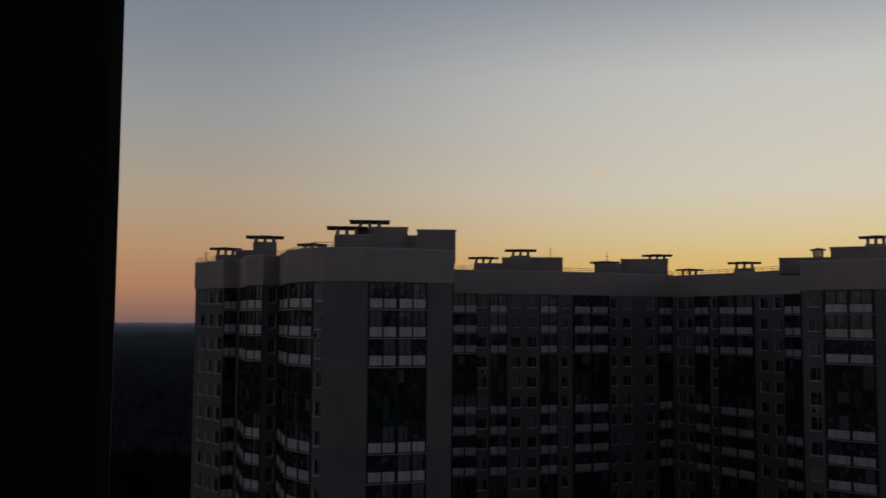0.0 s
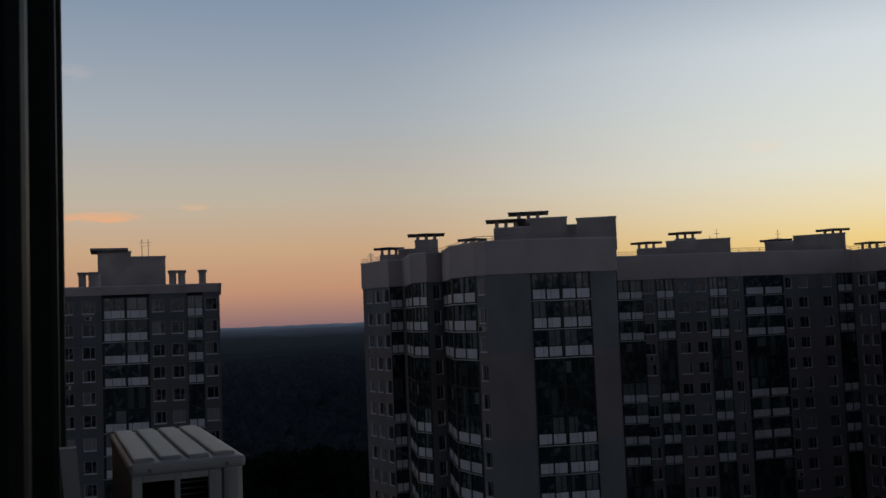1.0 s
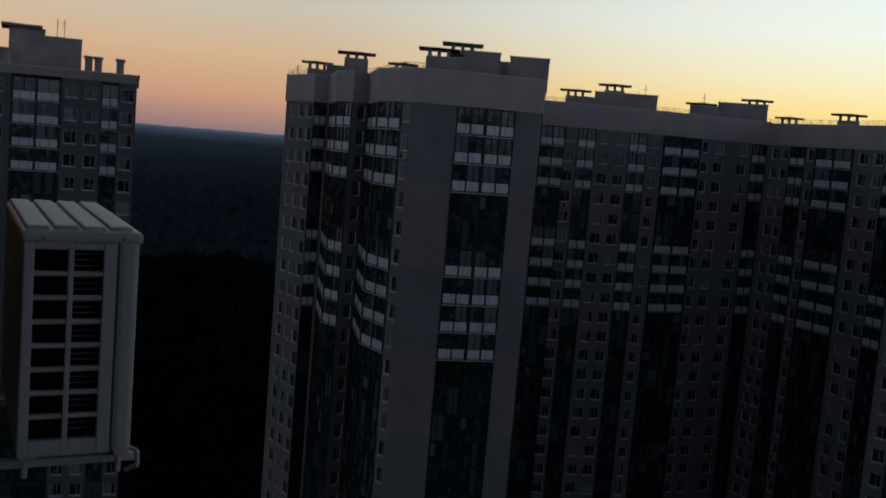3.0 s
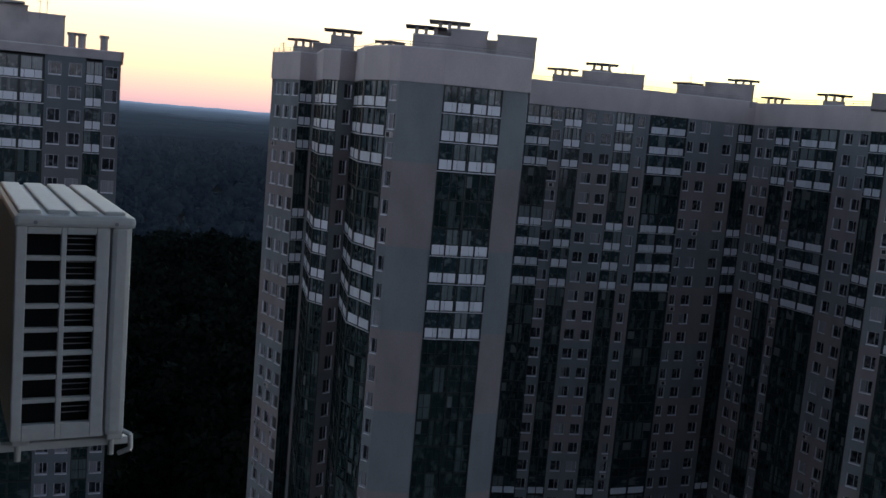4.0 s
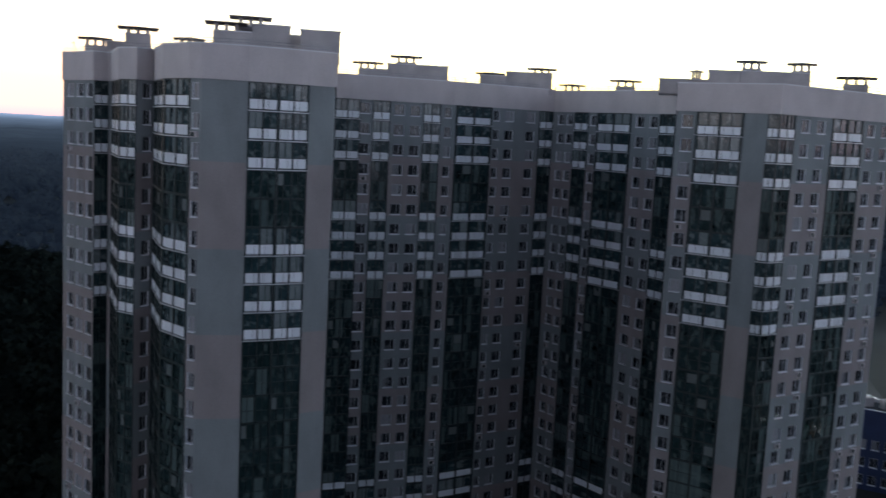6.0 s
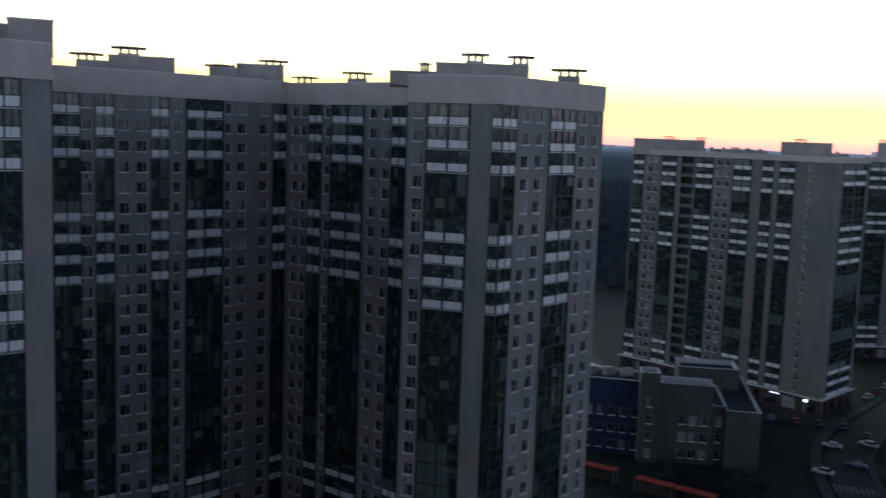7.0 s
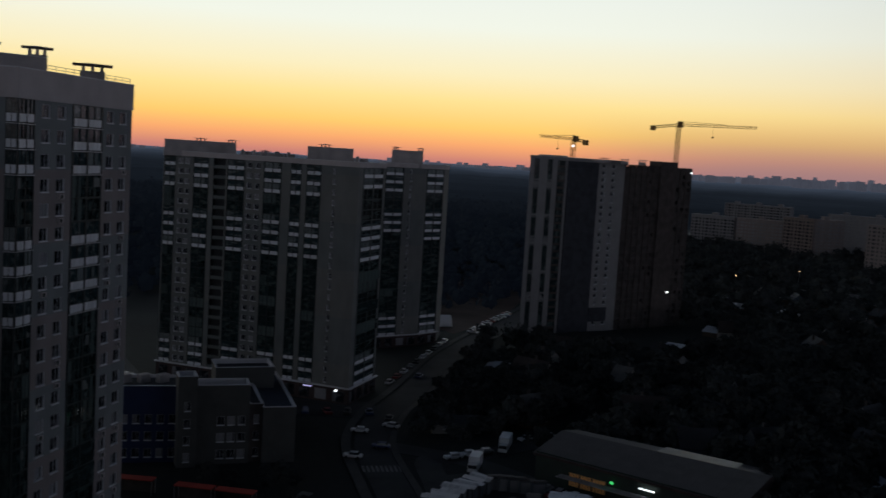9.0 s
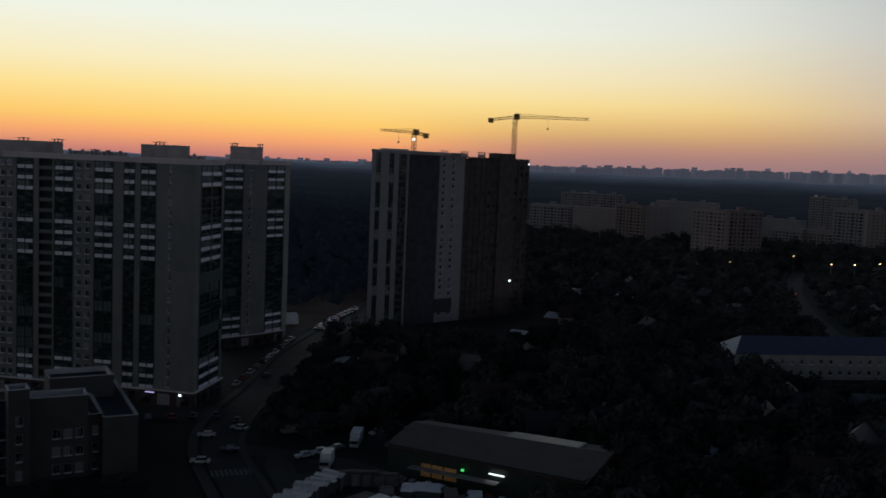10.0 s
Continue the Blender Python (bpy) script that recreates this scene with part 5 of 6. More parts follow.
hall = empty("market_hall", (176, 91, 0), "long low market hall with a grey sheet roof", "building")
A, B, C, D = [Vector((x + 3.1, y + 0.2)) for x, y in ((164.5, 112.5), (168.0, 67.5), (194, 69), (186, 115))]
bm = bmesh.new()
for p, q in ((A, B), (B, C), (C, D), (D, A)):
    quad(bm, [(*(p.lerp(C.lerp(A, 0.5), 0.03)), 0), (*(q.lerp(C.lerp(A, 0.5), 0.03)), 0), (*(q.lerp(C.lerp(A, 0.5), 0.03)), 6.4), (*(p.lerp(C.lerp(A, 0.5), 0.03)), 6.4)])
part("wall", bm, M_GREENWALL, hall)
M1, M2 = A.lerp(D, 0.62), B.lerp(C, 0.62)
for k in range(16):
    bm = bmesh.new()
    a0, a1, b0, b1 = A.lerp(B, k / 16), A.lerp(B, (k + 0.992) / 16), M1.lerp(M2, k / 16), M1.lerp(M2, (k + 0.992) / 16)
    quad(bm, [(*a0, 6.0), (*a1, 6.0), (*b1, 8.0), (*b0, 8.0)])
    quad(bm, [(*a0, 5.94), (*a0, 6.0), (*b0, 8.0), (*b0, 7.94)])
    quad(bm, [(*a1, 6.0), (*a1, 5.94), (*b1, 7.94), (*b1, 8.0)])
    part("roof_panel", bm, M_HALLROOF, hall)
bm = bmesh.new()
quad(bm, [(*M1, 7.98), (*M2, 7.98), (*C, 6.4), (*D, 6.4)])
part("roof", bm, M_HALLROOF, hall)
bm = bmesh.new()
quad(bm, [(*A, 6.0), (*B, 6.0), (*B, 5.5), (*A, 5.5)])
quad(bm, [(*B, 6.0), (*M2, 8.0), (*M2, 5.5), (*B, 5.5)])
quad(bm, [(*M2, 8.0), (*C, 6.4), (*C, 5.5), (*M2, 5.5)])
part("fascia", bm, M_DARKRED, hall)
# sky sheen on the roof, laid on as a lighter patch
bm = bmesh.new()
quad(bm, [(*(M1.lerp(M2, 0.48)), 8.03), (*(M1.lerp(M2, 0.84)), 8.03), (*(M1.lerp(M2, 0.84) + Vector((5.5, 0.4))), 7.75), (*(M1.lerp(M2, 0.48) + Vector((5.5, 0.4))), 7.75)])
part("roof_sheet", bm, M_HALLGLARE, hall)
front = Face(A, B)
for u0, u1 in ((9.0, 11.2), (11.6, 14.0), (14.4, 17.2)):
    bm = bmesh.new()
    box(bm, (0, -0.5, 1.0), (u1 - u0, 0.02, 3.6), front.m(u0, 0))
    part("shop_window", bm, G_SHOP, hall, "warm lit shop window")
    for k in range(5):
        bm = bmesh.new()
        box(bm, (0, 0.02, 0.9), (0.08, 0.08, 3.7), front.m(u0 + (u1 - u0) * k / 4, 0))
        part("glazing_bar", bm, M_DARKFRAME, hall)
bm = bmesh.new()
box(bm, (0, 0.05, 3.7), (0.6, 0.3, 4.2), front.m(18.4, 0), bevel=0.05)
part("sign", bm, G_GREEN, hall, "small lit green sign")
bm = bmesh.new()
box(bm, (0, 0.05, 4.25), (3.4, 0.3, 4.45), front.m(24.6, 0), bevel=0.05)
part("sign", bm, G_WHITE, hall, "white strip light over the entrance")
bm = bmesh.new()
box(bm, (0, -0.1, 2.8), (20, 2.2, 2.95), front.m(7, 0))
part("canopy", bm, M_CAP, hall)

M_TIN = material("dusty_tin_roof", (0.58, 0.555, 0.53), rough=0.6, metal=0.1, vary=0.3, per=0.6)
M_RUST = material("rusty_dark_roof", (0.085, 0.075, 0.07), rough=0.8, vary=0.35, per=0.5)
M_WHITETIN = material("white_painted_roof", (0.60, 0.61, 0.63), rough=0.5, vary=0.15, per=0.3)
M_CONT = material("grey_container_side", (0.10, 0.11, 0.12), rough=0.7, vary=0.2, per=0.5)


def kiosk(x, y, w, d, h, turn, top=None, tilt=0.0, label="grey steel market container with a pale ribbed roof"):
    """A trader's steel container with a ribbed roof and a double door."""
    k = empty("container_kiosk", (x, y, 0), label, "container", "market containers")
    m = Matrix.Translation((x, y, 0)) @ Matrix.Rotation(radians(turn), 4, "Z")
    bm = bmesh.new()
    box(bm, (-w / 2, -d / 2, 0), (w / 2, d / 2, h), m, bevel=0.03)
    part("body", bm, M_CONT, k)
    top = top or M_TIN
    lid = m @ Matrix.Translation((0, 0, h + 0.02 + w / 2 * abs(math.tan(radians(tilt))))) @ Matrix.Rotation(radians(tilt), 4, "Y")
    bm = bmesh.new()
    box(bm, (-w / 2 - 0.12, -d / 2 - 0.12, 0), (w / 2 + 0.12, d / 2 + 0.12, 0.09), lid)
    r = part("roof", bm, top, k)
    for i in range(2):
        bm = bmesh.new()
        yy = -d / 2 + d * (i + 0.5) / 2
        box(bm, (-w / 2 - 0.1, yy - 0.06, 0.09), (w / 2 + 0.1, yy + 0.06, 0.15), lid)
        part("rib", bm, top, r)
    for i in (-1, 1):
        bm = bmesh.new()
        box(bm, (-w / 2 - 0.05, min(0.02 * i, i * d * 0.4), 0.1), (-w / 2 - 0.004, max(0.02 * i, i * d * 0.4), h - 0.2), m)
        part("door", bm, M_STEEL, k)


rk = random.Random(5)
for k in range(13):  # the curved row, its roofs sloping one behind the other
    s = k / 12
    kiosk(137.5 + 17.0 * s + rk.uniform(-0.15, 0.15), 113.5 + 4.2 * s - 2.0 * s * s + rk.uniform(-0.5, 0.5), 1.06, 5.2 + rk.uniform(-0.5, 0.7), 2.4 + rk.uniform(0, 0.3),
          25 - 26 * s * s + rk.uniform(-3, 3), tilt=-rk.uniform(7, 17), label="narrow market stall with a sloping dusty tin roof")
for k in range(5):
    kiosk(156.6 + 1.15 * k, 114.2 - 1.9 * k, 1.9, 3.6 + rk.uniform(-0.4, 0.4), 2.4 + rk.uniform(0, 0.4), 52 + rk.uniform(-8, 8), M_RUST, rk.uniform(4, 10),
          "market stall with a dark rusty sloping roof")
WHITE = "market container with a white painted ribbed roof"
DARK = "market container with a dark rusty roof"
for x, y, w, top, lb in ((156.2, 99.0, 2.4, M_WHITETIN, WHITE), (157.7, 96.9, 2.3, M_WHITETIN, WHITE), (159.0, 94.7, 2.3, M_WHITETIN, WHITE), (158.6, 90.6, 2.4, M_RUST, DARK),
                         (160.4, 86.2, 2.5, M_WHITETIN, WHITE), (152.2, 101.4, 2.6, M_RUST, DARK), (156.3, 87.6, 2.6, M_RUST, DARK)):
    kiosk(x, y, w, 5.0, 2.7 + rk.uniform(0, 0.2), 122 + rk.uniform(-4, 4), top, 0.0, lb)
for k in range(6):
    kiosk(146.0 + 0.6 * k, 103 - 3.0 * k, 2.5, 5.4, 2.7 + rk.uniform(0, 0.3), 84 + rk.uniform(-3, 3), M_RUST if k % 3 == 0 else None, 0.0, DARK if k % 3 == 0 else "grey steel market container with a pale ribbed roof")

# ---------------------------------------------------------------- vehicles
PAINTS = [material("car_paint_" + n, c, rough=0.3, spec=0.5, vary=0.05, bump=0.0) for n, c in
          (("white", (0.62, 0.62, 0.62)), ("silver", (0.35, 0.36, 0.37)), ("black", (0.02, 0.02, 0.022)), ("blue", (0.04, 0.06, 0.14)), ("red", (0.22, 0.03, 0.03)), ("grey", (0.12, 0.12, 0.125)))]
NAMES = ["white", "silver", "black", "blue", "red", "grey"]
M_TYRE = material("tyre_rubber", (0.015, 0.015, 0.016), rough=0.9)


def car(paint, name):
    c = empty("car", (0, 0, 0), name + " hatchback car parked on the asphalt", "car", "parked cars")
    bm = bmesh.new()
    vs = box(bm, (-0.86, -2.1, 0.28), (0.86, 2.1, 0.88), bevel=0.12)
    part("body", bm, paint, c)
    bm = bmesh.new()
    vs = box(bm, (-0.76, -1.5, 0.86), (0.76, 1.0, 1.36))
    for v in vs:
        if v.co.z > 1.2:
            v.co.x *= 0.82
            v.co.y = v.co.y * 0.72 - 0.12
    part("window_band", bm, M_GLASS, c)
    bm = bmesh.new()
    box(bm, (-0.62, -1.18, 1.364), (0.62, 0.58, 1.42), bevel=0.02)
    part("roof", bm, paint, c)
    for x in (-0.8, 0.8):
        for y in (-1.3, 1.3):
            bm = bmesh.new()
            tube(bm, (x - 0.1, y, 0.32), (x + 0.1, y, 0.32), 0.32, 12)
            part("wheel", bm, M_TYRE, c)
    return c


PROTO = [car(p, n) for p, n in zip(PAINTS, NAMES)]
rc = random.Random(21)
SPOTS = []
for k in range(15):  # round the car park behind the school
    a = radians(100 + 11 * k)
    SPOTS.append((152 + 10.5 * math.cos(a), 252 + 13 * math.sin(a), 100 + 11 * k))
for k in range(5):
    SPOTS.append((160 + 4.1 * k, 184 - 3.5 * k + 0.4 * (k % 2), 128 + 12 * (k % 3)))
for k in range(10):
    SPOTS.append((205 + 7.0 * k, 190 + 3.6 * k, -62))
for k in range(12):
    SPOTS.append((292 + 4.5 * k, 229 + 1.8 * k + rc.uniform(-1, 1), 20))
for k in range(9):
    SPOTS.append((163.2 + 0.25 * k + rc.uniform(-0.3, 0.3), 106 - 3.3 * k, 100))
for k in range(6):
    SPOTS.append((163.5 + 0.25 * k, 79 - 2.4 * k, 95) if k < 5 else (161.5, 102.5, 60))
SPOTS += [(173.6, 129.9, 66), (169.2, 131.3, 68), (164.9, 132.2, 70), (163, 160, 35), (148, 147, 35), (176.5, 163, -55), (158, 148, 40), (218, 190, -65), (190, 130, 80), (196, 128, 80), (172, 158, 20)]
first = set()
for x, y, turn in SPOTS:
    k = rc.choice((0, 0, 0, 1, 1, 2, 3, 4, 5))
    m = Matrix.Translation((x, y, 0.1)) @ Matrix.Rotation(radians(turn + rc.uniform(-4, 4)), 4, "Z")
    if k in first:
        copy_thing(PROTO[k], m)
    else:
        first.add(k)
        PROTO[k].matrix_basis = m
for k in range(6):
    if k not in first:
        PROTO[k].matrix_basis = Matrix.Translation((146 + 3 * k, 256, 0.1))

M_TRUCKBOX = material("white_truck_box", (0.68, 0.69, 0.70), rough=0.5, vary=0.08)


def truck(x, y, turn, label, long=5.6):
    t = empty("box_truck", (x, y, 0), label, "truck")
    m = Matrix.Translation((x, y, 0)) @ Matrix.Rotation(radians(turn), 4, "Z")
    bm = bmesh.new()
    box(bm, (-1.2, -long, 0.9), (1.2, 0, 3.4), m, bevel=0.04)
    part("cargo_box", bm, M_TRUCKBOX, t)
    bm = bmesh.new()
    box(bm, (-1.05, 0.1, 0.5), (1.05, 1.9, 2.3), m, bevel=0.15)
    cabin = part("cab", bm, PAINTS[0], t)
    bm = bmesh.new()
    box(bm, (-0.95, 1.80, 1.35), (0.95, 1.93, 2.1), m, bevel=0.02)
    part("windscreen", bm, M_GLASS, cabin)
    bm = bmesh.new()
    box(bm, (-0.5, -long, 0.55), (0.5, 1.5, 0.88), m)
    part("chassis", bm, M_TYRE, t)
    for xx in (-1.0, 1.0):
        for yy in (-long + 1.0, 1.0):
            bm = bmesh.new()
            tube(bm, m @ Vector((xx - 0.14, yy, 0.45)), m @ Vector((xx + 0.14, yy, 0.45)), 0.45, 12)
            part("wheel", bm, M_TYRE, t)


truck(178.2, 128.0, 118, "white box truck parked on the lane")
truck(161.5, 123.6, 118, "white box truck parked at the market yard", 4.6)

# ---------------------------------------------------------------- gardens, houses and trees
M_HOUSE = [material("pale_house_wall", (0.28, 0.27, 0.255), rough=0.9, vary=0.12), material("brown_timber_wall", (0.09, 0.065, 0.05), rough=0.9, vary=0.2),
           material("blue_painted_wall", (0.07, 0.09, 0.13), rough=0.8, vary=0.15)]
M_TILES = [material("dark_sheet_roof", (0.03, 0.03, 0.033), rough=0.7, vary=0.2), material("brown_sheet_roof", (0.045, 0.034, 0.03), rough=0.7, vary=0.2),
           material("pale_asbestos_roof", (0.10, 0.10, 0.098), rough=0.85, vary=0.2)]
WALLN, ROOFN = ["pale plastered", "brown timber", "blue painted"], ["dark", "brown", "pale grey"]


def house(x, y, w, d, h, turn, wk, rk_, rise=None):
    """A small gabled house: walls, overhanging roof, chimney, framed windows and a door."""
    o = empty("house", (x, y, 0), f"small {WALLN[wk]} house with a {ROOFN[rk_]} gable roof among trees", "house", "garden houses")
    m = Matrix.Translation((x, y, 0)) @ Matrix.Rotation(radians(turn), 4, "Z")
    rise = rise or w * 0.45
    bm = bmesh.new()
    P = [(-w / 2, -d / 2), (w / 2, -d / 2), (w / 2, d / 2), (-w / 2, d / 2)]
    lo, hi = [bm.verts.new(m @ Vector((*p, 0))) for p in P], [bm.verts.new(m @ Vector((*p, h))) for p in P]
    r0, r1 = bm.verts.new(m @ Vector((0, -d / 2, h + rise))), bm.verts.new(m @ Vector((0, d / 2, h + rise)))
    for i in (1, 3):
        bm.faces.new((lo[i], lo[(i + 1) % 4], hi[(i + 1) % 4], hi[i]))
    bm.faces.new((lo[0], lo[1], hi[1], r0, hi[0]))
    bm.faces.new((lo[2], lo[3], hi[3], r1, hi[2]))
    part("wall", bm, M_HOUSE[wk], o)
    bm = bmesh.new()
    ov, s = 0.5, rise / (w / 2)
    for sx in (-1, 1):
        q = [(0, -d / 2 - ov, h + rise), (sx * (w / 2 + ov), -d / 2 - ov, h - ov * s), (sx * (w / 2 + ov), d / 2 + ov, h - ov * s), (0, d / 2 + ov, h + rise)]
        for dz in (0.03, 0.17):
            quad(bm, [m @ Vector((a, b, c + dz)) for a, b, c in q])
        for i in range(4):
            a, b = q[i], q[(i + 1) % 4]
            quad(bm, [m @ Vector((a[0], a[1], a[2] + 0.03)), m @ Vector((b[0], b[1], b[2] + 0.03)), m @ Vector((b[0], b[1], b[2] + 0.17)), m @ Vector((a[0], a[1], a[2] + 0.17))])
    roof = part("roof", bm, M_TILES[rk_], o)
    bm = bmesh.new()
    box(bm, (w * 0.15, -0.3, h + rise * 0.4), (w * 0.15 + 0.6, 0.3, h + rise + 0.8), m)
    part("chimney", bm, M_BRICK, roof)
    for fx, fy, ang in ((0, -d / 2, 0), (-w / 2, 0, -90)):
        span = w if fx == 0 else d
        for k in (-0.25, 0.25):
            mm = m @ Matrix.Translation((fx, fy, 1.2)) @ Matrix.Rotation(radians(ang), 4, "Z") @ Matrix.Translation((k * span - 0.5, -0.02, 0)) @ Matrix.Diagonal((1.0, -1, 1.3, 1))
            wdw = piece("window", ME_WINDOW, o, mm)
            piece("pane", ME_PANE, wdw, mm)


rh = random.Random(9)
FIXED = [(226, 85, 7, 9, 4.2, 60, 0, 0), (262, 151, 7, 8, 3.6, 70, 0, 2), (279, 181, 9, 9, 4, 50, 0, 1), (288, 167, 10, 8, 4, -20, 2, 0), (305, 102, 6, 7, 3, 20, 0, 2), (273, 75, 8, 9, 4, 80, 0, 0),
         (236, 28, 10, 11, 5.5, 85, 0, 0), (224, 52, 7, 8, 3.5, 30, 0, 2), (370, 158, 8, 9, 5, 30, 0, 1), (252, 139, 14, 5, 2.6, 0, 0, 2), (183, 147, 6, 12, 2.6, 52, 0, 0, 1.2)]
for f_ in FIXED:
    house(*f_)
KEEP_OUT = [((176, 91), 26), ((150, 108), 30), ((340, 48), 36)]


def blocked(x, y, road=9):
    if any((Vector((x, y)) - Vector(c)).length < r for c, r in KEEP_OUT):
        return True
    for ln, wd in ((STREET, road), (LANE, road - 2), (YARDWAY, road - 1), (RIGHTROAD, road + 2)):
        if any((p - Vector((x, y))).length < wd for p in ln):
            return True
    return False


placed = [(f_[0], f_[1]) for f_ in FIXED]
tries = 0
while len(placed) < 78 and tries < 4000:
    tries += 1
    p = pt(rh.uniform(-84, -55), rh.uniform(200, 720))
    if blocked(p.x, p.y, 13) or any((p - Vector(q)).length < 19 for q in placed):
        continue
    if p.length > 350 and rh.random() < 0.15 or (pt(-59.5, 405) - p).length < 45:
        continue
    placed.append((p.x, p.y))
    house(p.x, p.y, rh.uniform(6, 9), rh.uniform(7, 11), rh.uniform(2.8, 5.2), rh.uniform(0, 180), rh.choice((0, 0, 1, 2)), rh.choice((0, 1, 2)))


def shed(bearing, d, w, l, h, turn, top, tone):
    """A low garden shed: plank box, single-pitch sheet roof with an overhang, and a door."""
    p = pt(bearing, d)
    placed.append((p.x, p.y))
    o = empty("garden_shed", (p.x, p.y, 0), f"low garden shed with a {tone} sheet roof", "shed", "garden sheds")
    m = Matrix.Translation((p.x, p.y, 0)) @ Matrix.Rotation(radians(turn), 4, "Z")
    bm = bmesh.new()
    for v in box(bm, (-w / 2, -l / 2, 0), (w / 2, l / 2, h)):
        v.co.z += 0.25 * v.co.x if v.co.z > 1 else 0
    bmesh.ops.transform(bm, matrix=m, verts=bm.verts)
    part("wall", bm, M_HOUSE[1], o)
    bm = bmesh.new()
    for v in box(bm, (-w / 2 - 0.3, -l / 2 - 0.3, h + 0.01), (w / 2 + 0.3, l / 2 + 0.3, h + 0.10)):
        v.co.z += 0.25 * v.co.x
    bmesh.ops.transform(bm, matrix=m, verts=bm.verts)
    part("roof", bm, top, o)
    bm = bmesh.new()
    box(bm, (-0.45, -l / 2 - 0.05, 0.05), (0.45, -l / 2 - 0.004, min(1.95, h - 0.2)), m)
    part("door", bm, M_CONT, o)


for bb, d, w in ((-53.6, 302, 5), (-54.2, 312, 4), (-63.8, 365, 5), (-71.4, 275, 4), (-66.0, 414, 6), (-75.0, 226, 5), (-75.8, 216, 4), (-60.6, 300, 4)):
    shed(bb, d, w, w * 1.3, 2.8, bb + rh.uniform(60, 120), M_WHITETIN, "pale painted")
for k in range(22):  # the pale allotment huts between the gardens
    bb = -66.5 - 10.5 * k / 21
    shed(bb, 515 + rh.uniform(-40, 45), rh.uniform(4, 7), rh.uniform(5, 9), 3.6, rh.uniform(0, 180), M_TIN if k % 2 else M_HOUSE[0], "dusty grey")


def gardens(b0, b1, d0, d1, road=8.0, clear=6.0):
    base = sector(b0, b1, d0, d1)

    def f(r):
        x, y, k = base(r)
        if blocked(x, y, road) or any(abs(x - q[0]) + abs(y - q[1]) < clear for q in placed):
            return None
        if (pt(-59.0, 395) - Vector((x, y))).length < 56:
            return None
        return x, y, k * 0.4
    return f


canopy("garden_trees", "dark leafy garden trees between the small houses", 1900, gardens(-92, -54.5, 205, 420, 8.0, 5.0), 2.4, 5, M_LEAF, lift=0.6, leaves=110)
canopy("garden_trees", "dark trees of the farther gardens", 3200, gardens(-96, -62, 400, 900), 2.7, 6, M_LEAF, lift=0.6, leaves=35)
canopy("garden_trees", "dark trees and bushes along the street", 260, gardens(-56, -48, 200, 330, 8.5), 1.9, 7, M_LEAF, lift=0.4, leaves=110)
canopy("garden_trees", "dark trees round the market hall", 420, gardens(-96, -66, 165, 240, 7.0), 2.5, 8, M_LEAF, lift=0.6, leaves=150)
canopy("bushes", "low dark bushes on the grass by the school", 60, sector(-42.5, -36, 160, 196), 0.9, 9, M_LEAF, leaves=90)
KEEP = [(pt(-59.5, 405), 45), (pt(-48, 345), 30)]


def scrub(r):
    x, y, k = sector(-60, -44, 350, 900)(r)
    if any((Vector((x, y)) - c).length < q for c, q in KEEP) or (x - 360) ** 2 / 110 ** 2 + (y - 285) ** 2 / 60 ** 2 < 1:
        return None
    return x, y, 0


canopy("scrub", "dark scrub and young trees on the waste ground", 1500, scrub, 2.0, 12, M_LEAF, leaves=25)

# the long house with the blue roof
M_BLUEMETAL = material("blue_sheet_roof", (0.07, 0.085, 0.14), rough=0.4, vary=0.12, fine=2)
bl = empty("blue_roofed_hall", (345, 50, 0), "long pale building with a blue sheet hip roof", "building")
f = Face((316, 76), (362, 20))
bm = bmesh.new()
box(bm, (0, -15, 0), (f.len, 0, 8.4), f.m(0, 0))
part("wall", bm, M_HOUSE[0], bl)
bm = bmesh.new()
e0, e1, g0, g1 = f.m(-0.6, 8.4, 0.6), f.m(f.len + 0.6, 8.4, 0.6), f.m(-0.6, 8.4, -15.6), f.m(f.len + 0.6, 8.4, -15.6)
r0, r1 = f.m(5, 13.2, -7.5), f.m(f.len - 5, 13.2, -7.5)
P_ = [x.translation for x in (e0, e1, g1, g0, r0, r1)]
quad(bm, [P_[0], P_[1], P_[5], P_[4]])
quad(bm, [P_[2], P_[3], P_[4], P_[5]])
quad(bm, [P_[1], P_[2], P_[5]])
part("roof", bm, M_BLUEMETAL, bl)
bm = bmesh.new()
quad(bm, [P_[3], P_[0], P_[4]])
part("gable", bm, M_FRAME, bl, "white triangular gable")
for i in range(2):
    for k in range(20):
        mm = f.m(1.5 + k * (f.len - 3) / 20, 1.6 + 3.6 * i, 0.03, 1.3, 1.6)
        w_ = piece("window", ME_WINDOW, bl, mm)
        piece("pane", ME_PANE, w_, mm)

# white round-roofed store by the plot
st = empty("storage_tent", (292, 245, 0), "white round-roofed storage tent beside parked cars", "tent")
bm = bmesh.new()
prof = [(math.cos(math.pi * i / 10), math.sin(math.pi * i / 10)) for i in range(11)]
f = Face((288, 247), (296, 242))
ring = [[bm.verts.new(f.m(u, 0.2 + 4.2 * s_, -3.2 + 3.2 * c_).translation) for c_, s_ in prof] for u in (0, f.len)]
for i in range(10):
    bm.faces.new((ring[0][i], ring[0][i + 1], ring[1][i + 1], ring[1][i]))
bm.faces.new(ring[0])
bm.faces.new(ring[1][::-1])
part("cover", bm, M_TRUCKBOX, st)

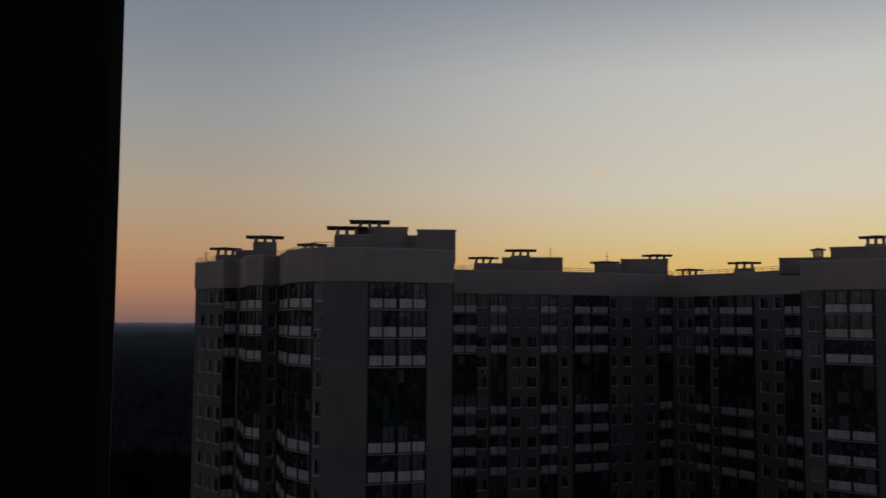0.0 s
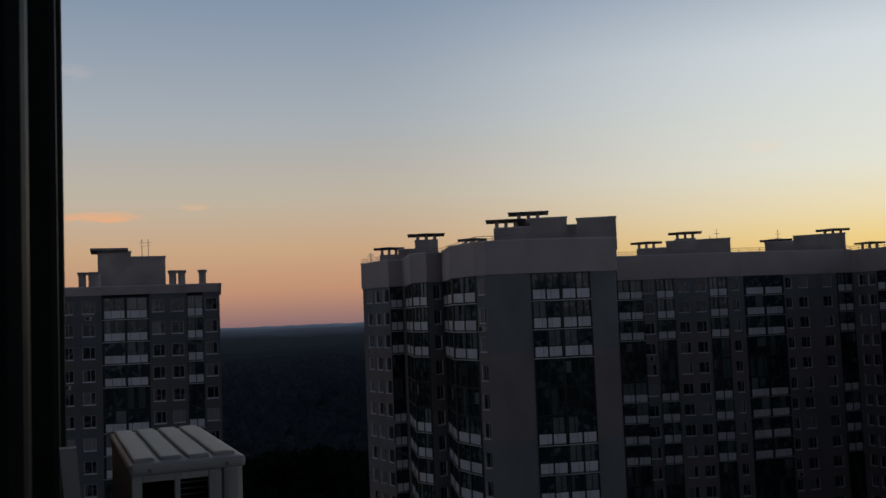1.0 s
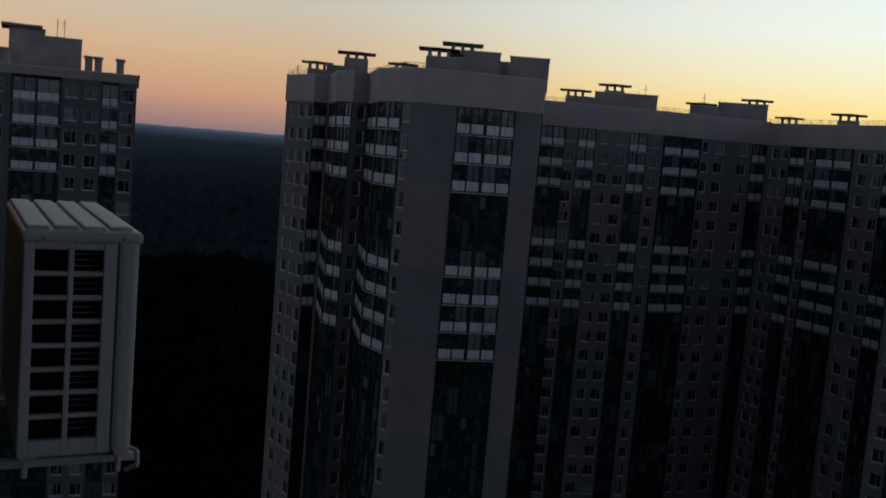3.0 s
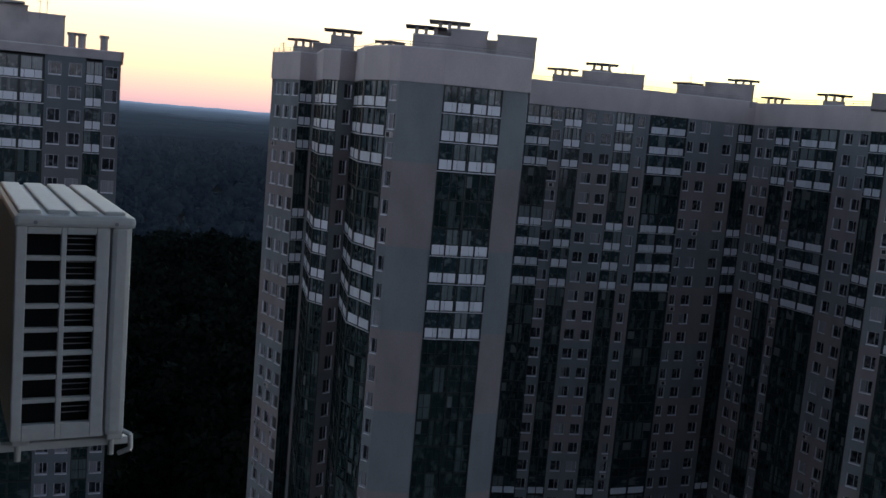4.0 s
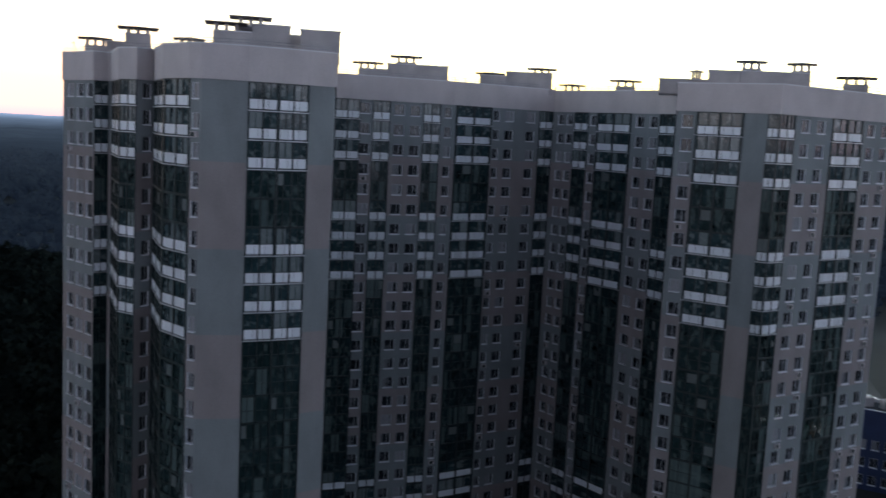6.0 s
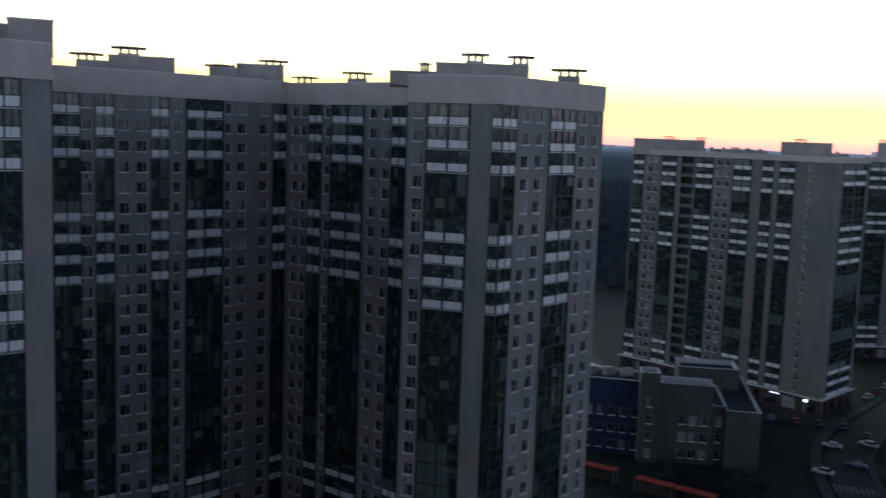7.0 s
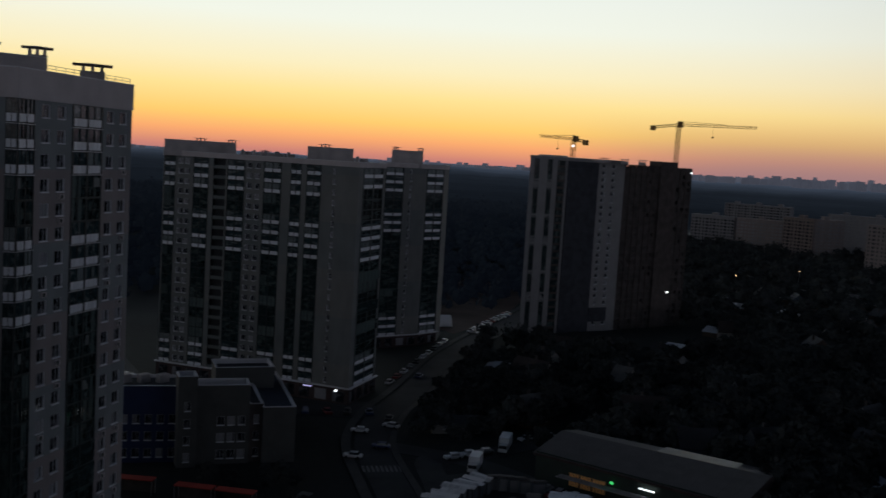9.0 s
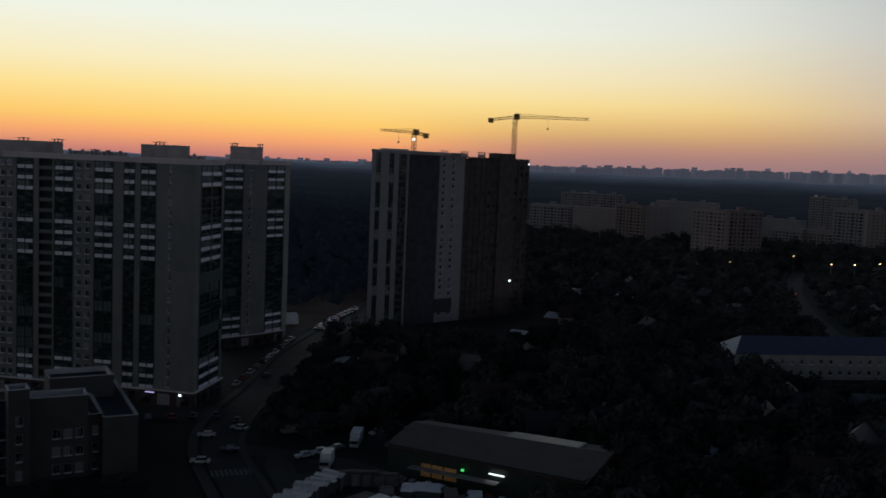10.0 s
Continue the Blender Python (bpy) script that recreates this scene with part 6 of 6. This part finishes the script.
# ---------------------------------------------------------------- older blocks beyond the gardens
M_PANELWALL = [material("buff_panel_wall", (0.225, 0.195, 0.185), rough=0.9, vary=0.08), material("grey_panel_wall", (0.20, 0.195, 0.20), rough=0.9, vary=0.08),
               material("brick_red_wall", (0.17, 0.14, 0.13), rough=0.9, vary=0.1)]
NAMEP = ["buff", "grey", "reddish"]


def panel_block(b0, b1, d0, d1, z, wk):
    """An older slab block: wall, rows of windows and loggias sunk into it, stair heads on the roof."""
    o = empty("panel_block", (*pt((b0 + b1) / 2, (d0 + d1) / 2), 0), f"older {NAMEP[wk]} slab block of flats beyond the gardens", "building", "older slab blocks")
    fc = Face(pt(b0, d0), pt(b1, d1))
    bays, fl = max(4, int(fc.len / 3.3)), max(3, int((z - 1.5) / 2.8))
    kinds = [k % 5 for k in range(bays)]

    def fr(i, j):
        if j == 2 * fl or j % 2 == 0 or i % 2 == 0:
            return 0.0
        return None
    us, vs = [0.0], [0.0]
    for k in range(bays):
        a = fc.len * k / bays
        wd = fc.len / bays
        m0, m1 = (0.10, 0.90) if kinds[k] in (1, 4) else (0.28, 0.72)
        us += [a + wd * m0, a + wd * m1]
    us.append(fc.len)
    for j in range(fl):
        vs += [1.6 + 2.8 * j, 3.1 + 2.8 * j]
    vs.append(z)
    me = plate("wall", us, vs, fr, M_PANELWALL[wk], back=-0.5)
    piece("wall", me, o, fc.m(0, 0))
    bm = bmesh.new()
    box(bm, (0.05, -13, 0), (fc.len - 0.05, -0.55, z - 0.2), fc.m(0, 0))
    part("glazing", bm, M_GLASS, o)
    bm = bmesh.new()
    box(bm, (-0.05, -13.2, z - 0.19), (fc.len + 0.05, -0.52, z + 0.1), fc.m(0, 0))
    box(bm, (-0.1, -13.2, 0), (0.04, -0.52, z - 0.195), fc.m(0, 0))
    box(bm, (fc.len - 0.04, -13.2, 0), (fc.len + 0.1, -0.52, z - 0.195), fc.m(0, 0))
    part("end_wall", bm, M_PANELWALL[wk], o)
    for k in range(max(1, int(fc.len / 22))):
        bm = bmesh.new()
        box(bm, (-2.5, -9, z), (2.5, -4, z + 2.6), fc.m(fc.len * (k + 0.5) / max(1, int(fc.len / 22)), 0))
        part("stair_head", bm, M_PANELWALL[wk], o)


panel_block(-64.2, -66.6, 900, 885, 31, 1)
panel_block(-66.7, -69.2, 880, 868, 31, 0)
panel_block(-69.2, -70.8, 850, 835, 36, 2)
panel_block(-70.8, -72.4, 836, 850, 36, 0)
panel_block(-71.5, -74.8, 1010, 990, 36, 1)
panel_block(-73.55, -75.4, 760, 745, 38, 0)
panel_block(-75.4, -77.4, 748, 762, 39, 2)
panel_block(-77.0, -79.4, 1000, 980, 24, 1)
panel_block(-77.9, -79.6, 955, 945, 18, 1)
panel_block(-79.7, -81.1, 948, 940, 18, 0)
panel_block(-81.1, -82.8, 900, 890, 40, 1)
panel_block(-82.8, -85.5, 885, 900, 40, 0)
panel_block(-66.0, -69.5, 1080, 1060, 38, 1)
panel_block(-79.8, -82.0, 1150, 1130, 44, 1)
panel_block(-84.0, -88.0, 1000, 980, 38, 1)

ch = empty("boiler_chimney", (*pt(-80.1, 1300), 0), "tall red and white striped boiler chimney", "chimney")
M_STRIPE = [material("chimney_white", (0.6, 0.6, 0.6), rough=0.8), material("chimney_red", (0.30, 0.06, 0.05), rough=0.8)]
p = pt(-80.1, 1300)
for k in range(6):
    bm = bmesh.new()
    z0 = EYE - 1300 * 0.0178 - (k + 1) * 7
    tube(bm, (p.x, p.y, max(0, z0)), (p.x, p.y, z0 + 7), 2.1 + 0.1 * k, 12, 2.0 + 0.1 * k)
    part("band", bm, M_STRIPE[k % 2], ch)
ring_low = EYE - 1300 * 0.0178 - 42
if ring_low > 0:
    bm = bmesh.new()
    tube(bm, (p.x, p.y, 0), (p.x, p.y, ring_low), 3.0, 12, 2.6)
    part("shaft", bm, M_SHELL, ch)


# ---------------------------------------------------------------- lamps that are lit
def lamp(x, y, z, mat, r, label, pole=True):
    o = empty("street_lamp", (x, y, 0), label, "lamp", "lit lamps")
    if pole:
        bm = bmesh.new()
        tube(bm, (x, y, 0), (x, y, z - 0.1), 0.09, 6, 0.06)
        part("pole", bm, M_STEEL, o)
    bm = bmesh.new()
    bmesh.ops.create_uvsphere(bm, u_segments=10, v_segments=6, radius=r, matrix=Matrix.Translation((x, y, z)) @ Matrix.Diagonal((1.3, 1.3, 0.6, 1)))
    part("lantern", bm, mat, o)


for bb, d, z, r in ((-81.15, 650, 12.5, 0.38), (-82.36, 650, 13.2, 0.40), (-83.6, 670, 13, 0.36), (-79.2, 700, 12, 0.22), (-66.9, 560, 12, 0.14), (-70.3, 620, 12, 0.16), (-75.8, 620, 12, 0.18)):
    p = pt(bb, d)
    lamp(p.x, p.y, z, G_WARM, r, "tall street lamp with a warm light")
for bb, d, z, r in ((-59.7, 330, 5, 0.25), (-63.0, 350, 5, 0.2), (-67.5, 420, 6, 0.3), (-63.9, 480, 7, 0.35)):
    p = pt(bb, d)
    lamp(p.x, p.y, z, G_WHITE, r, "street lamp with a white light")
tail = empty("car_lights", (*pt(-79.35, 560), 0), "red tail lights of a queue of cars", "light")
for k in range(3):
    bm = bmesh.new()
    p = pt(-79.2 - 0.09 * k, 560 + 3 * k)
    bmesh.ops.create_uvsphere(bm, u_segments=8, v_segments=6, radius=0.34 - 0.06 * k, matrix=Matrix.Translation((p.x, p.y, 1.6)))
    part("tail_light", bm, G_RED, tail)
p = pt(-63.2, 424)
bm = bmesh.new()
bmesh.ops.create_uvsphere(bm, u_segments=8, v_segments=6, radius=0.45, matrix=Matrix.Translation((p.x, p.y, EYE - 424 * 0.1214)))
part("work_light", bm, G_WHITE, site)
for bb, d, tn, r in ((-64.0, 432, 0.000, 0.35), (-57.15, 416, 0.0205, 0.5)):
    p = pt(bb, d)
    bm = bmesh.new()
    bmesh.ops.create_uvsphere(bm, u_segments=8, v_segments=6, radius=r, matrix=Matrix.Translation((p.x, p.y, EYE + d * tn)))
    part("work_light", bm, G_WHITE, site)
fm = Face(ml[0], ml[1])
bm = bmesh.new()
box(bm, (-1.3, 0.05, 3.5), (1.3, 0.3, 3.8), fm.m(fm.u(-42.3), 0))
part("shop_sign", bm, G_VIOLET, mid, "lit violet sign strip")
fm = Face(ml[1], ml[2])
bm = bmesh.new()
box(bm, (-0.35, 0.05, 3.3), (0.35, 0.4, 3.8), fm.m(fm.u(-44.0), 0))
part("entrance_lamp", bm, G_WHITE, mid, "bright entrance lamp")
